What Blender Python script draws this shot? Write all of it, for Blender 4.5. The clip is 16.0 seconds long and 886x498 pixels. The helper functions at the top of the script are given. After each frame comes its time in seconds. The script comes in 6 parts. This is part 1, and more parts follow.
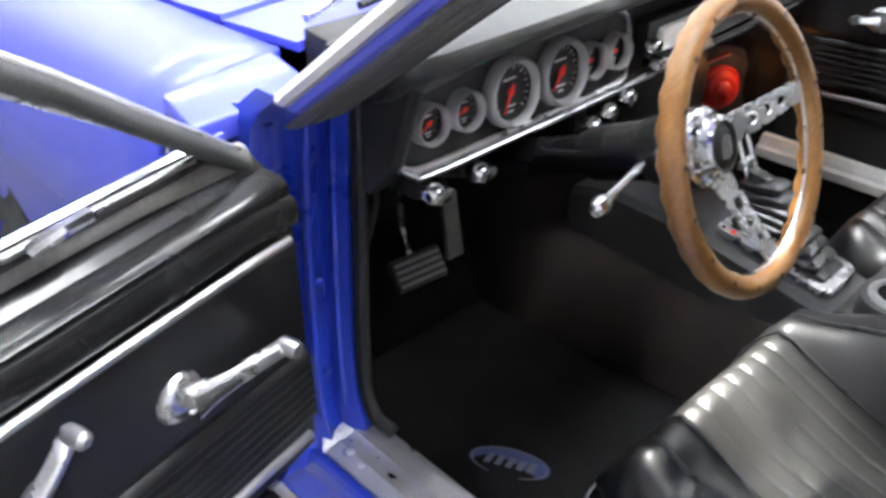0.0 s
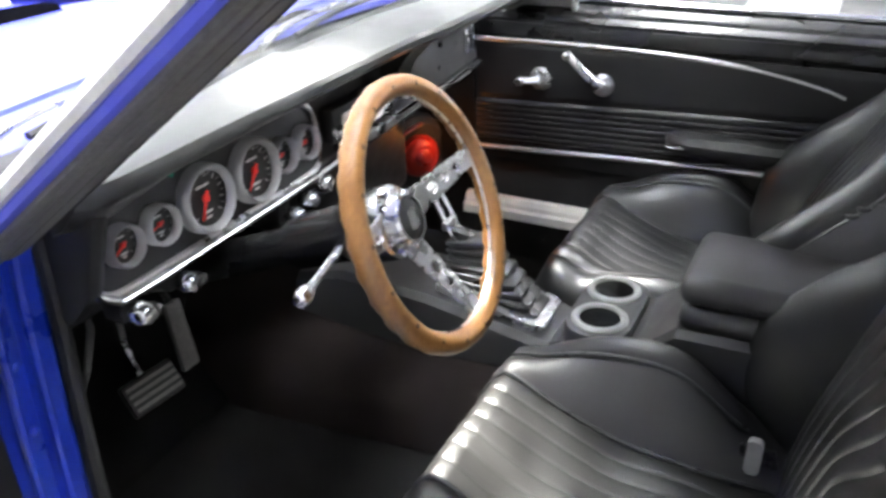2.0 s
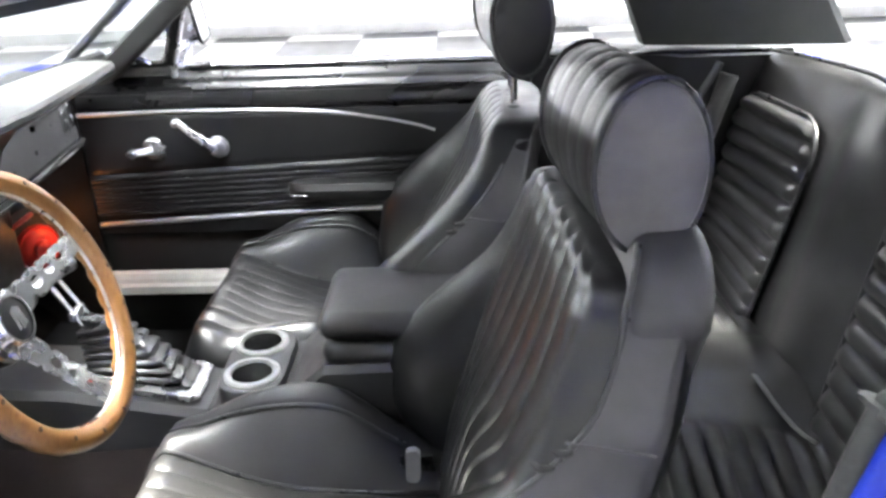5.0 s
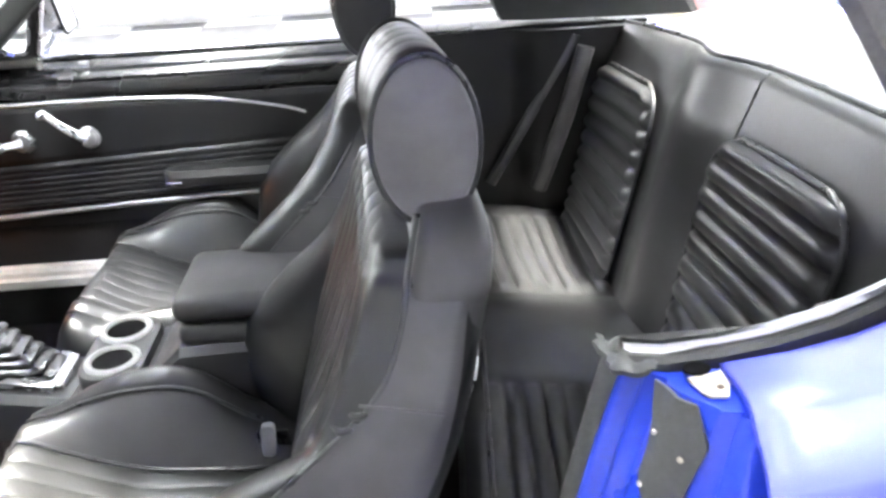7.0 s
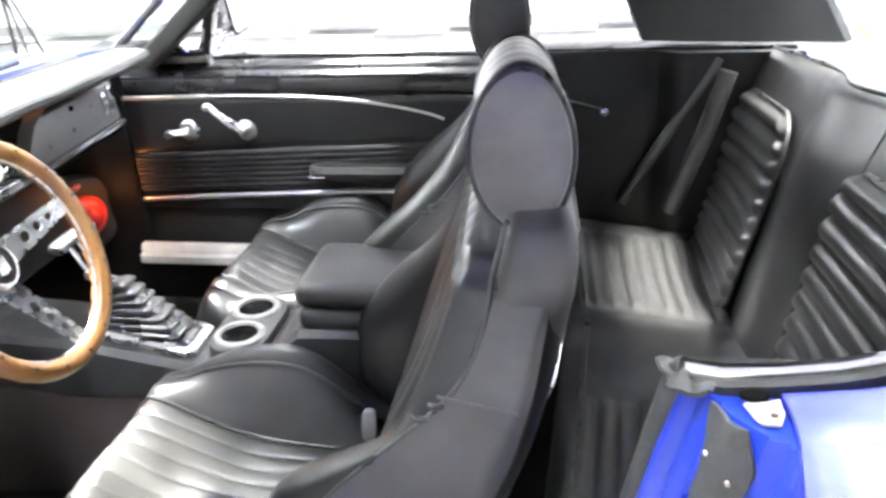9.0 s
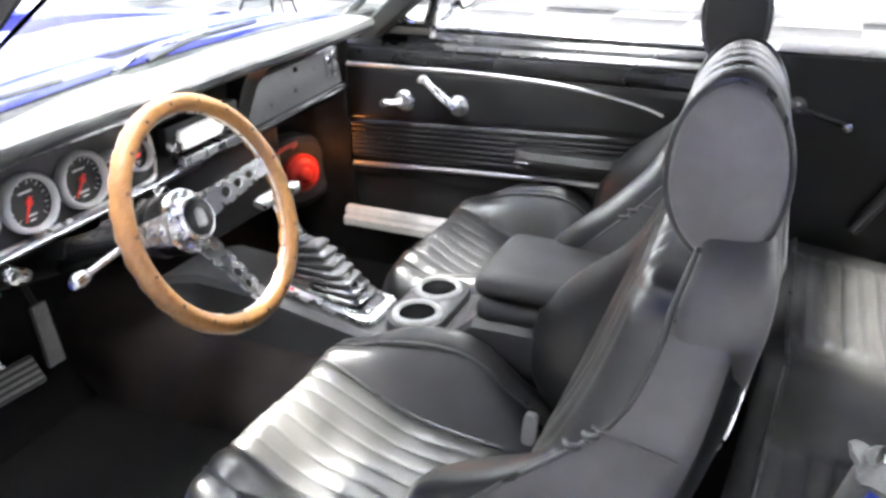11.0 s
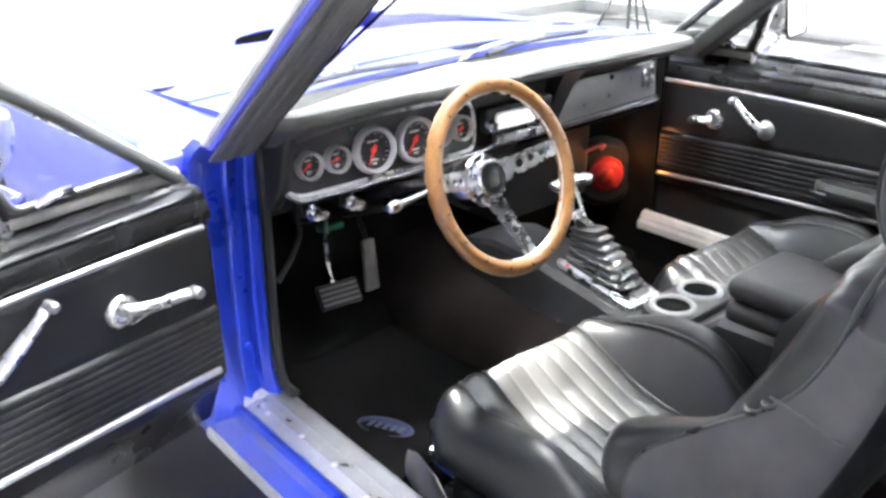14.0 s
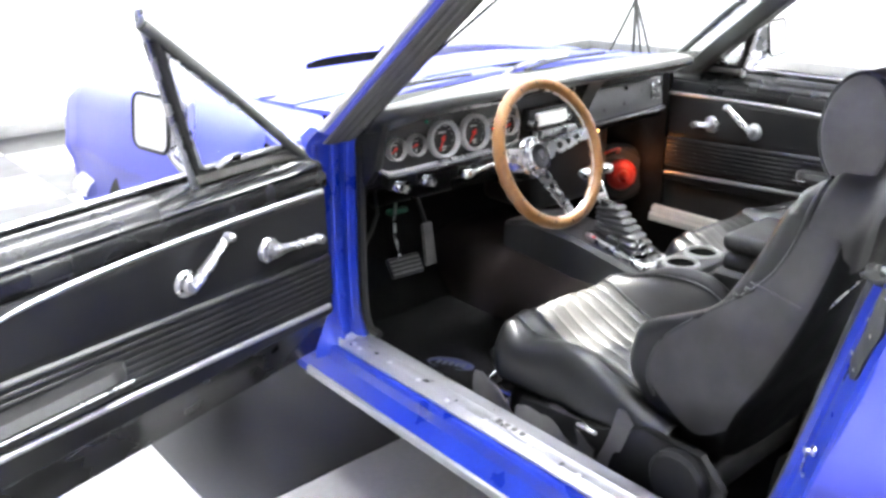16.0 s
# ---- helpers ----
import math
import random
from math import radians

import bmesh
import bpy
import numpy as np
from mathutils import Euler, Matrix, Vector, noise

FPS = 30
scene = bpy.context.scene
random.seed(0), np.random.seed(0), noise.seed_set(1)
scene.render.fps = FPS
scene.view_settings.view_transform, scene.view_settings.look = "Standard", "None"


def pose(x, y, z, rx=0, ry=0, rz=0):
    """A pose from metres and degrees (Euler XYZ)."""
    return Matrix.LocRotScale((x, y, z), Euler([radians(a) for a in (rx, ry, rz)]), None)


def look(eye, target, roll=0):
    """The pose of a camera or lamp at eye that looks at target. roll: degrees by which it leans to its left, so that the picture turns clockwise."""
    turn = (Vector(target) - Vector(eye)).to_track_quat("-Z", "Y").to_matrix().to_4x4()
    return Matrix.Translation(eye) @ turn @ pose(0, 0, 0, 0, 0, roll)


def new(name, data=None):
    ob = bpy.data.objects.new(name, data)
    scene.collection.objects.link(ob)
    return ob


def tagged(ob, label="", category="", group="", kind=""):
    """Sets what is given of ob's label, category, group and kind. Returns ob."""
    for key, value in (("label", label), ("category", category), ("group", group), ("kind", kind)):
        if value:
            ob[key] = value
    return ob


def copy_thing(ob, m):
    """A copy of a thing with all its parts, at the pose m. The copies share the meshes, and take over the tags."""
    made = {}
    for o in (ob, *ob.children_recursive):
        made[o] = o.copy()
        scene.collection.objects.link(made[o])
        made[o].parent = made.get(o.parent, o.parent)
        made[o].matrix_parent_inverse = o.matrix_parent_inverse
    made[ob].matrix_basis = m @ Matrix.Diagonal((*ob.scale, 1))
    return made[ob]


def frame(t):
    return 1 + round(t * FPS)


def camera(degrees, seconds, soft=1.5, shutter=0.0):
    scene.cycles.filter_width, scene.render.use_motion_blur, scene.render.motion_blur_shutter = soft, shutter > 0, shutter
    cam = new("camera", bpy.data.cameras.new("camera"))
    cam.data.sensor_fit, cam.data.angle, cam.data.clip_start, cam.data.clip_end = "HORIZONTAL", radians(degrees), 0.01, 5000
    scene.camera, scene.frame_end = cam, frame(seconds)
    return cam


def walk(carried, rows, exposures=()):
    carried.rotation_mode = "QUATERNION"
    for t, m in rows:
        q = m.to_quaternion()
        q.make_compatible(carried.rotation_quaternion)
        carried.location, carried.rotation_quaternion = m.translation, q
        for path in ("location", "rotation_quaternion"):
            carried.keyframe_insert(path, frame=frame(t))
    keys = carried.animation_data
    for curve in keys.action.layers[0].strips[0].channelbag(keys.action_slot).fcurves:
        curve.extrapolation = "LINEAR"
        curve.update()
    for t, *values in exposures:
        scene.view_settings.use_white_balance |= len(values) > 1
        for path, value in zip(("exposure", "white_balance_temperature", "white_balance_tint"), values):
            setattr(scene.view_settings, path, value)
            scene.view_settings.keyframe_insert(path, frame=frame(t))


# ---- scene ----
cam = camera(55.4, 16.0, soft=3.0, shutter=0.4)
PATH = [
    (0, (-1.185, -0.233, 1.251), (-0.012, 0.977, 0.174), 0.1),
    (0.5, (-1.175, -0.24, 1.255), (0.112, 0.893, 0.225), -0.3),
    (1, (-1.172, -0.256, 1.263), (0.231, 0.776, 0.281), -0.8),
    (1.5, (-1.167, -0.271, 1.27), (0.328, 0.653, 0.315), -1.3),
    (2, (-1.167, -0.289, 1.279), (0.412, 0.517, 0.352), -1.6),
    (2.5, (-1.165, -0.304, 1.284), (0.49, 0.377, 0.391), -2.0),
    (3, (-1.165, -0.316, 1.294), (0.554, 0.225, 0.427), -2.0),
    (3.5, (-1.167, -0.327, 1.298), (0.606, 0.087, 0.469), -2.1),
    (4, (-1.166, -0.338, 1.297), (0.631, -0.036, 0.471), -2.4),
    (4.5, (-1.168, -0.354, 1.298), (0.641, -0.175, 0.465), -2.6),
    (5, (-1.186, -0.359, 1.296), (0.627, -0.283, 0.456), -2.3),
    (7.5, (-1.236, -0.57, 1.298), (0.555, -0.61, 0.409), -3.6),
    (8, (-1.251, -0.596, 1.297), (0.544, -0.545, 0.416), -3.7),
    (8.5, (-1.263, -0.608, 1.3), (0.533, -0.434, 0.439), -3.5),
    (9, (-1.265, -0.598, 1.303), (0.521, -0.278, 0.462), -3.1),
    (11.5, (-1.171, -0.634, 1.303), (0.371, 0.288, 0.425), -1.7),
    (12, (-1.161, -0.663, 1.299), (0.283, 0.406, 0.42), -1.8),
    (12.5, (-1.154, -0.679, 1.3), (0.198, 0.502, 0.42), -1.6),
    (13, (-1.19, -0.704, 1.303), (0.065, 0.592, 0.441), -1.2),
    (13.5, (-1.245, -0.76, 1.305), (-0.048, 0.611, 0.477), -1.1),
    (14, (-1.315, -0.827, 1.314), (-0.132, 0.568, 0.506), -0.7),
    (14.5, (-1.394, -0.892, 1.321), (-0.214, 0.516, 0.532), -0.7),
    (15, (-1.48, -0.95, 1.324), (-0.298, 0.465, 0.55), -0.7),
    (15.5, (-1.584, -1.024, 1.33), (-0.402, 0.401, 0.576), -0.9),
    (16, (-1.712, -1.099, 1.32), (-0.51, 0.332, 0.607), -1.2),
]
walk(cam, [(t, look(eye, target, roll)) for t, eye, target, roll in PATH],
     exposures=((0.0, -0.68), (1.0, -0.46), (2.0, -0.34), (3.5, -0.10), (5.0, 0.12), (8.0, 0.60), (9.0, 0.58), (12.5, 0.36), (13.5, 0.33), (16.0, 0.12)))

# ---- light and exposure ----
world = bpy.data.worlds.new("world")
scene.world = world
world.use_nodes = True
world.node_tree.nodes["Background"].inputs[0].default_value = (0.8, 0.85, 1.0, 1)
world.node_tree.nodes["Background"].inputs[1].default_value = 0.15
LAMP_POWER = 105.0      # radiance of the ceiling light diffusers
SPOT_WATTS = 8000.0      # unseen spots added and aimed at the cabin
COURTESY_WATTS = 0.50  # small warm bulb under the dashboard


# ---- materials ----
def mat_base(name):
    m = bpy.data.materials.new(name)
    m.use_nodes = True
    return m, m.node_tree.nodes, m.node_tree.links, m.node_tree.nodes["Principled BSDF"]


def surface(name, color, rough=0.5, metal=0.0, var=0.15, scale=8.0, fine=220.0, bump=0.15, coat=0.0, rough_var=0.12, spec=0.5, tint=None, dist=0.002):
    """A procedural surface: colour varied at two scales, varied roughness, fine relief."""
    m, n, l, b = mat_base(name)
    tc = n.new("ShaderNodeTexCoord")
    big, small = n.new("ShaderNodeTexNoise"), n.new("ShaderNodeTexNoise")
    big.inputs["Scale"].default_value, big.inputs["Detail"].default_value = scale, 4
    small.inputs["Scale"].default_value, small.inputs["Detail"].default_value = fine, 3
    for t in (big, small):
        l.new(tc.outputs["Object"], t.inputs["Vector"])
    ramp = n.new("ShaderNodeValToRGB")
    c2 = tint or tuple(min(1.0, c * (1 + 1.6 * var) + 0.004) for c in color)
    ramp.color_ramp.elements[0].color = (*[c * (1 - var) for c in color], 1)
    ramp.color_ramp.elements[1].color = (*c2, 1)
    ramp.color_ramp.elements[0].position, ramp.color_ramp.elements[1].position = 0.32, 0.72
    mix = n.new("ShaderNodeMath")
    mix.operation = "MULTIPLY_ADD"
    mix.inputs[1].default_value = 0.35
    l.new(small.outputs["Fac"], mix.inputs[0])
    half = n.new("ShaderNodeMath")
    half.operation = "MULTIPLY"
    half.inputs[1].default_value = 0.65
    l.new(big.outputs["Fac"], half.inputs[0])
    l.new(half.outputs[0], mix.inputs[2])
    l.new(mix.outputs[0], ramp.inputs["Fac"])
    l.new(ramp.outputs["Color"], b.inputs["Base Color"])
    mr = n.new("ShaderNodeMapRange")
    mr.inputs["To Min"].default_value = max(0.02, rough - rough_var)
    mr.inputs["To Max"].default_value = min(1.0, rough + rough_var)
    mr.inputs["From Min"].default_value, mr.inputs["From Max"].default_value = 0.3, 0.7
    l.new(big.outputs["Fac"], mr.inputs["Value"])
    l.new(mr.outputs["Result"], b.inputs["Roughness"])
    b.inputs["Metallic"].default_value = metal
    b.inputs["Specular IOR Level"].default_value = spec
    b.inputs["Coat Weight"].default_value = coat
    b.inputs["Coat Roughness"].default_value = 0.05
    if bump:
        bp = n.new("ShaderNodeBump")
        bp.inputs["Strength"].default_value, bp.inputs["Distance"].default_value = bump, dist
        l.new(small.outputs["Fac"], bp.inputs["Height"])
        l.new(bp.outputs["Normal"], b.inputs["Normal"])
    return m


def leather(name, color, rough=0.42, grain=260.0, bump=0.35, sheen=0.45, crease_depth=0.30, gloss=0.19):
    """Pebbled vinyl: cell grain with soft creases on a larger scale."""
    m, n, l, b = mat_base(name)
    tc = n.new("ShaderNodeTexCoord")
    cell, crease = n.new("ShaderNodeTexVoronoi"), n.new("ShaderNodeTexNoise")
    cell.inputs["Scale"].default_value = grain
    crease.inputs["Scale"].default_value, crease.inputs["Detail"].default_value = 14, 5
    for t in (cell, crease):
        l.new(tc.outputs["Object"], t.inputs["Vector"])
    ramp = n.new("ShaderNodeValToRGB")
    ramp.color_ramp.elements[0].color = (*[c * 0.75 for c in color], 1)
    ramp.color_ramp.elements[1].color = (*[c * 1.35 for c in color], 1)
    ramp.color_ramp.elements[0].position, ramp.color_ramp.elements[1].position = 0.3, 0.75
    l.new(crease.outputs["Fac"], ramp.inputs["Fac"])
    l.new(ramp.outputs["Color"], b.inputs["Base Color"])
    mr = n.new("ShaderNodeMapRange")
    mr.inputs["From Min"].default_value, mr.inputs["From Max"].default_value = 0.3, 0.7
    mr.inputs["To Min"].default_value, mr.inputs["To Max"].default_value = rough - 0.08, rough + 0.1
    l.new(crease.outputs["Fac"], mr.inputs["Value"])
    l.new(mr.outputs["Result"], b.inputs["Roughness"])
    b.inputs["Specular IOR Level"].default_value = 0.35
    b.inputs["Coat Weight"].default_value, b.inputs["Coat Roughness"].default_value = sheen, gloss
    b1, b2 = n.new("ShaderNodeBump"), n.new("ShaderNodeBump")
    b1.inputs["Strength"].default_value, b1.inputs["Distance"].default_value = crease_depth, 0.005
    b2.inputs["Strength"].default_value, b2.inputs["Distance"].default_value = bump, 0.0006
    l.new(crease.outputs["Fac"], b1.inputs["Height"])
    l.new(cell.outputs["Distance"], b2.inputs["Height"])
    l.new(b1.outputs["Normal"], b2.inputs["Normal"])
    l.new(b2.outputs["Normal"], b.inputs["Normal"])
    return m


def glass(name, color=(0.95, 0.98, 0.97), rough=0.0):
    m, n, l, b = mat_base(name)
    b.inputs["Base Color"].default_value = (*color, 1)
    b.inputs["Roughness"].default_value = rough
    b.inputs["Transmission Weight"].default_value = 1.0
    b.inputs["IOR"].default_value = 1.02
    b.inputs["Coat Weight"].default_value = 0.25
    b.inputs["Coat Roughness"].default_value = 0.03
    return m


def emitter(name, color, strength):
    m, n, l, b = mat_base(name)
    b.inputs["Base Color"].default_value = (*color, 1)
    b.inputs["Emission Color"].default_value = (*color, 1)
    b.inputs["Emission Strength"].default_value = strength
    return m


def wood_grain(name):
    """Varnished wood: rings stretched round the rim."""
    m, n, l, b = mat_base(name)
    tc, mp = n.new("ShaderNodeTexCoord"), n.new("ShaderNodeMapping")
    mp.inputs["Scale"].default_value = (30, 90, 30)
    l.new(tc.outputs["Object"], mp.inputs["Vector"])
    nz, big = n.new("ShaderNodeTexNoise"), n.new("ShaderNodeTexNoise")
    nz.inputs["Scale"].default_value, nz.inputs["Detail"].default_value, nz.inputs["Distortion"].default_value = 2.2, 7, 1.2
    big.inputs["Scale"].default_value, big.inputs["Detail"].default_value = 9, 3
    l.new(mp.outputs["Vector"], nz.inputs["Vector"])
    l.new(tc.outputs["Object"], big.inputs["Vector"])
    ramp = n.new("ShaderNodeValToRGB")
    ramp.color_ramp.elements[0].color, ramp.color_ramp.elements[1].color = (0.126, 0.054, 0.014, 1), (0.240, 0.119, 0.036, 1)
    ramp.color_ramp.elements[0].position, ramp.color_ramp.elements[1].position = 0.3, 0.68
    e = ramp.color_ramp.elements.new(0.5)
    e.color = (0.182, 0.084, 0.024, 1)
    mx = n.new("ShaderNodeMath")
    mx.operation = "MULTIPLY_ADD"
    mx.inputs[1].default_value = 0.55
    hf = n.new("ShaderNodeMath")
    hf.operation = "MULTIPLY"
    hf.inputs[1].default_value = 0.45
    l.new(big.outputs["Fac"], hf.inputs[0])
    l.new(nz.outputs["Fac"], mx.inputs[0])
    l.new(hf.outputs[0], mx.inputs[2])
    l.new(mx.outputs[0], ramp.inputs["Fac"])
    l.new(ramp.outputs["Color"], b.inputs["Base Color"])
    b.inputs["Roughness"].default_value = 0.32
    b.inputs["Coat Weight"].default_value, b.inputs["Coat Roughness"].default_value = 0.4, 0.2
    bp = n.new("ShaderNodeBump")
    bp.inputs["Strength"].default_value, bp.inputs["Distance"].default_value = 0.15, 0.001
    l.new(nz.outputs["Fac"], bp.inputs["Height"])
    l.new(bp.outputs["Normal"], b.inputs["Normal"])
    return m


# Body blue made paler: the white room's reflection is put into the base colour
BLUE = surface("reflection_blue_paint", (0.078, 0.096, 0.62), 0.50, 0.15, 0.06, 3, 900, 0.02, coat=0.32, rough_var=0.04, tint=(0.090, 0.110, 0.67))
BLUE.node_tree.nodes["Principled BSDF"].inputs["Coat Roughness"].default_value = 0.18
# Same car paint in a darker, shaded tone for door openings and rocker
BLUE_JAMB = surface("shaded_blue_paint", (0.008, 0.030, 0.37), 0.36, 0.1, 0.18, 9, 160, 0.12, coat=0.5, tint=(0.013, 0.044, 0.46))
GREEN_PLASTIC = surface("green_plastic", (0.014, 0.085, 0.05), 0.4, 0, 0.2, 30, 200, 0.1)
BLACK_PAINT = surface("black_door_paint", (0.005, 0.005, 0.0055), 0.26, 0.0, 0.3, 7, 300, 0.02, coat=0.12, spec=0.28)
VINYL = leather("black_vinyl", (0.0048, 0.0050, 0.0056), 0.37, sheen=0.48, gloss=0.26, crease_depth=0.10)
# Lighter copy of VINYL, carrying the brightness of the lit driver's cushion
VINYL_SEAT = leather("lit_black_seat_vinyl", (0.0105, 0.0104, 0.0102), 0.40, sheen=0.20, gloss=0.32, crease_depth=0.18)
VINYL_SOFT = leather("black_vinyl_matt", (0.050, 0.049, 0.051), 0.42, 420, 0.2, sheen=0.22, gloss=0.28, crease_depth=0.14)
# Black vinyl paled: light on the driver's headrest ends is put in its colour
VINYL_FACE = leather("paled_black_vinyl", (0.115, 0.111, 0.113), 0.48, 420, 0.2, sheen=0.05, gloss=0.3, crease_depth=0.25)
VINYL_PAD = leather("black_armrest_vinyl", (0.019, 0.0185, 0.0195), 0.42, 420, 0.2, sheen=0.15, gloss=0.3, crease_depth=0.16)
VINYL_CARD = leather("black_door_card_vinyl", (0.0055, 0.0055, 0.0061), 0.38, 380, 0.2, sheen=0.12, gloss=0.3, crease_depth=0.08)
VINYL_REAR = leather("black_rear_vinyl", (0.034, 0.034, 0.035), 0.37, 300, 0.2, sheen=0.75, crease_depth=0.10, gloss=0.27)
DASH_PAD = leather("dash_pad_vinyl", (0.014, 0.0145, 0.0148), 0.40, 320, 0.2, sheen=0.50, gloss=0.28, crease_depth=0.10)
PIPING = surface("black_piping", (0.022, 0.022, 0.024), 0.35, 0, 0.2, 30, 300, 0.1)
PLASTIC = surface("black_plastic", (0.010, 0.010, 0.0105), 0.5, 0, 0.25, 20, 400, 0.15, spec=0.3)
# Gauge panel tone darkened by the shade of the pad lip above it
DASH_GREY = surface("shaded_case_panel", (0.017, 0.017, 0.0185), 0.45, 0, 0.2, 25, 700, 0.5, dist=0.0008)
# Same case finish in a lit tone for the glovebox
GLOVE_GREY = surface("lit_case_panel", (0.10, 0.10, 0.105), 0.38, 0, 0.2, 25, 700, 0.5, dist=0.0008)
BEZEL_GREY = surface("satin_grey_bezel", (0.46, 0.46, 0.47), 0.40, 0.5, 0.1, 40, 500, 0.05)
RUBBER = surface("black_rubber", (0.010, 0.010, 0.010), 0.55, 0, 0.3, 18, 200, 0.25, spec=0.3)
PALE_TRIM = surface("pale_metal_trim", (0.66, 0.65, 0.62), 0.42, 0.35, 0.12, 20, 200, 0.05)
RUBBER_GREY = surface("worn_grey_weatherstrip", (0.075, 0.072, 0.068), 0.6, 0, 0.35, 16, 150, 0.35)
RUBBER_WORN = surface("worn_black_rubber", (0.018, 0.018, 0.018), 0.5, 0, 0.4, 25, 150, 0.3, spec=0.35)
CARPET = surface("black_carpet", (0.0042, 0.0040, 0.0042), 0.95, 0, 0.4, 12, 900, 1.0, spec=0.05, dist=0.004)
# Black carpet tinted red-brown: the warm glow on the tunnel is in its colour
CARPET_GLOW = surface("warm_lit_black_carpet", (0.011, 0.0075, 0.0074), 0.95, 0, 0.4, 9, 900, 1.0, spec=0.1, dist=0.004)
STRIP_GREY = surface("dusty_grey_rubber", (0.032, 0.033, 0.032), 0.55, 0, 0.35, 16, 150, 0.3)
CONSOLE_BLACK = surface("grey_black_console", (0.019, 0.019, 0.020), 0.42, 0, 0.2, 14, 500, 0.15)
BARE_STEEL = surface("bare_cream_steel", (0.34, 0.31, 0.255), 0.5, 0.3, 0.3, 60, 400, 0.15)
CHROME = surface("chrome", (0.78, 0.78, 0.79), 0.14, 1.0, 0.08, 25, 500, 0.04, rough_var=0.05, dist=0.0003)
CHROME_DULL = surface("dull_chrome", (0.62, 0.62, 0.63), 0.28, 1.0, 0.15, 30, 300, 0.1, rough_var=0.06, dist=0.0004)
ALUMINIUM = surface("scuffed_aluminium", (0.50, 0.50, 0.53), 0.38, 0.85, 0.12, 22, 260, 0.12, dist=0.0006)
BRUSHED = surface("brushed_chrome", (0.74, 0.74, 0.75), 0.34, 1.0, 0.08, 25, 500, 0.05, rough_var=0.05, dist=0.0006)
WOOD = wood_grain("varnished_wood")
RIVET = surface("dark_rivet", (0.05, 0.03, 0.02), 0.35, 0.4, 0.2, 60, 300, 0.0)
GLASS = glass("clear_glass")
GAUGE_FACE = surface("black_gauge_face", (0.014, 0.014, 0.015), 0.4, 0, 0.2, 40, 500, 0.05)
MIRROR = surface("mirror_glass", (0.88, 0.88, 0.88), 0.03, 1.0, 0.02, 5, 50, 0.0, rough_var=0.01)
RED_NEEDLE = surface("red_needle", (0.75, 0.03, 0.02), 0.45, 0, 0.1, 50, 200, 0)
WHITE_MARK = surface("white_gauge_marking", (0.75, 0.75, 0.75), 0.5, 0, 0.05, 50, 200, 0)
GREEN_LENS = surface("green_indicator_lens", (0.02, 0.25, 0.16), 0.25, 0, 0.1, 60, 200, 0)
RED_HOUSING = surface("red_blower_housing", (0.36, 0.016, 0.008), 0.38, 0, 0.25, 18, 200, 0.15)
MAT_BLUE = surface("blue_badge_thread", (0.012, 0.017, 0.07), 0.85, 0, 0.3, 60, 700, 0.6)
MAT_GREY = surface("grey_badge_thread", (0.045, 0.05, 0.07), 0.85, 0, 0.3, 60, 700, 0.6)
HEADLINER = surface("black_headliner", (0.009, 0.010, 0.010), 0.75, 0, 0.3, 14, 700, 0.5)
WALL = surface("white_wall_paint", (0.82, 0.82, 0.82), 0.7, 0, 0.04, 1.5, 120, 0.1)
# Wall tone lowered so that less light bounces in from the left
WALL_GREY = surface("dimmed_wall_paint", (0.70, 0.70, 0.71), 0.7, 0, 0.06, 1.5, 120, 0.1)
CUP_GREY = surface("pale_grey_ring_plastic", (0.26, 0.26, 0.255), 0.35, 0.0, 0.15, 40, 500, 0.05)
CEILING = surface("white_ceiling_paint", (0.8, 0.8, 0.8), 0.8, 0, 0.04, 1.5, 120, 0.1)
TILE_WHITE = surface("pale_grey_tile", (0.40, 0.39, 0.385), 0.35, 0, 0.10, 5, 60, 0.06, coat=0.2, rough_var=0.06, dist=0.0006)
TILE_BLACK = surface("black_tile", (0.010, 0.010, 0.011), 0.34, 0, 0.3, 6, 60, 0.05, coat=0.25, rough_var=0.05, tint=(0.016, 0.016, 0.017), dist=0.0006)
BOOT = surface("glossy_black_rubber", (0.012, 0.012, 0.0125), 0.3, 0, 0.2, 20, 200, 0.05, coat=1.0)
GROUT = surface("dark_joint", (0.06, 0.06, 0.06), 0.8, 0, 0.3, 20, 200, 0.2)
BASE_GREY = surface("grey_baseboard", (0.20, 0.20, 0.20), 0.5, 0, 0.15, 6, 90, 0.1)
TYRE = surface("tyre_rubber", (0.02, 0.02, 0.02), 0.75, 0, 0.3, 12, 120, 0.4)
DIFFUSER = emitter("lamp_diffuser", (0.965, 0.985, 1.0), LAMP_POWER)
LAMP_WHITE = surface("white_lamp_housing", (0.75, 0.75, 0.75), 0.5, 0, 0.05, 10, 100, 0)
BULB = emitter("warm_bulb", (1.0, 0.42, 0.12), 25.0)
# Near-black without sheen, painting the shade inside openings, slots and wells
SHADE_BLACK = surface("shade_black", (0.003, 0.003, 0.003), 0.9, 0, 0.2, 20, 100, 0, spec=0.0)


# ---- builders ----
ORIGIN = {}


def thing(name, label, category, loc=(0, 0, 0), group="", kind=""):
    """A top-level Empty at the base of a thing; its parts are built in world places."""
    ob = new(name)
    ob.empty_display_size = 0.05
    ob.location = loc
    ORIGIN[ob] = Vector(loc)
    return tagged(ob, label, category, group, kind)


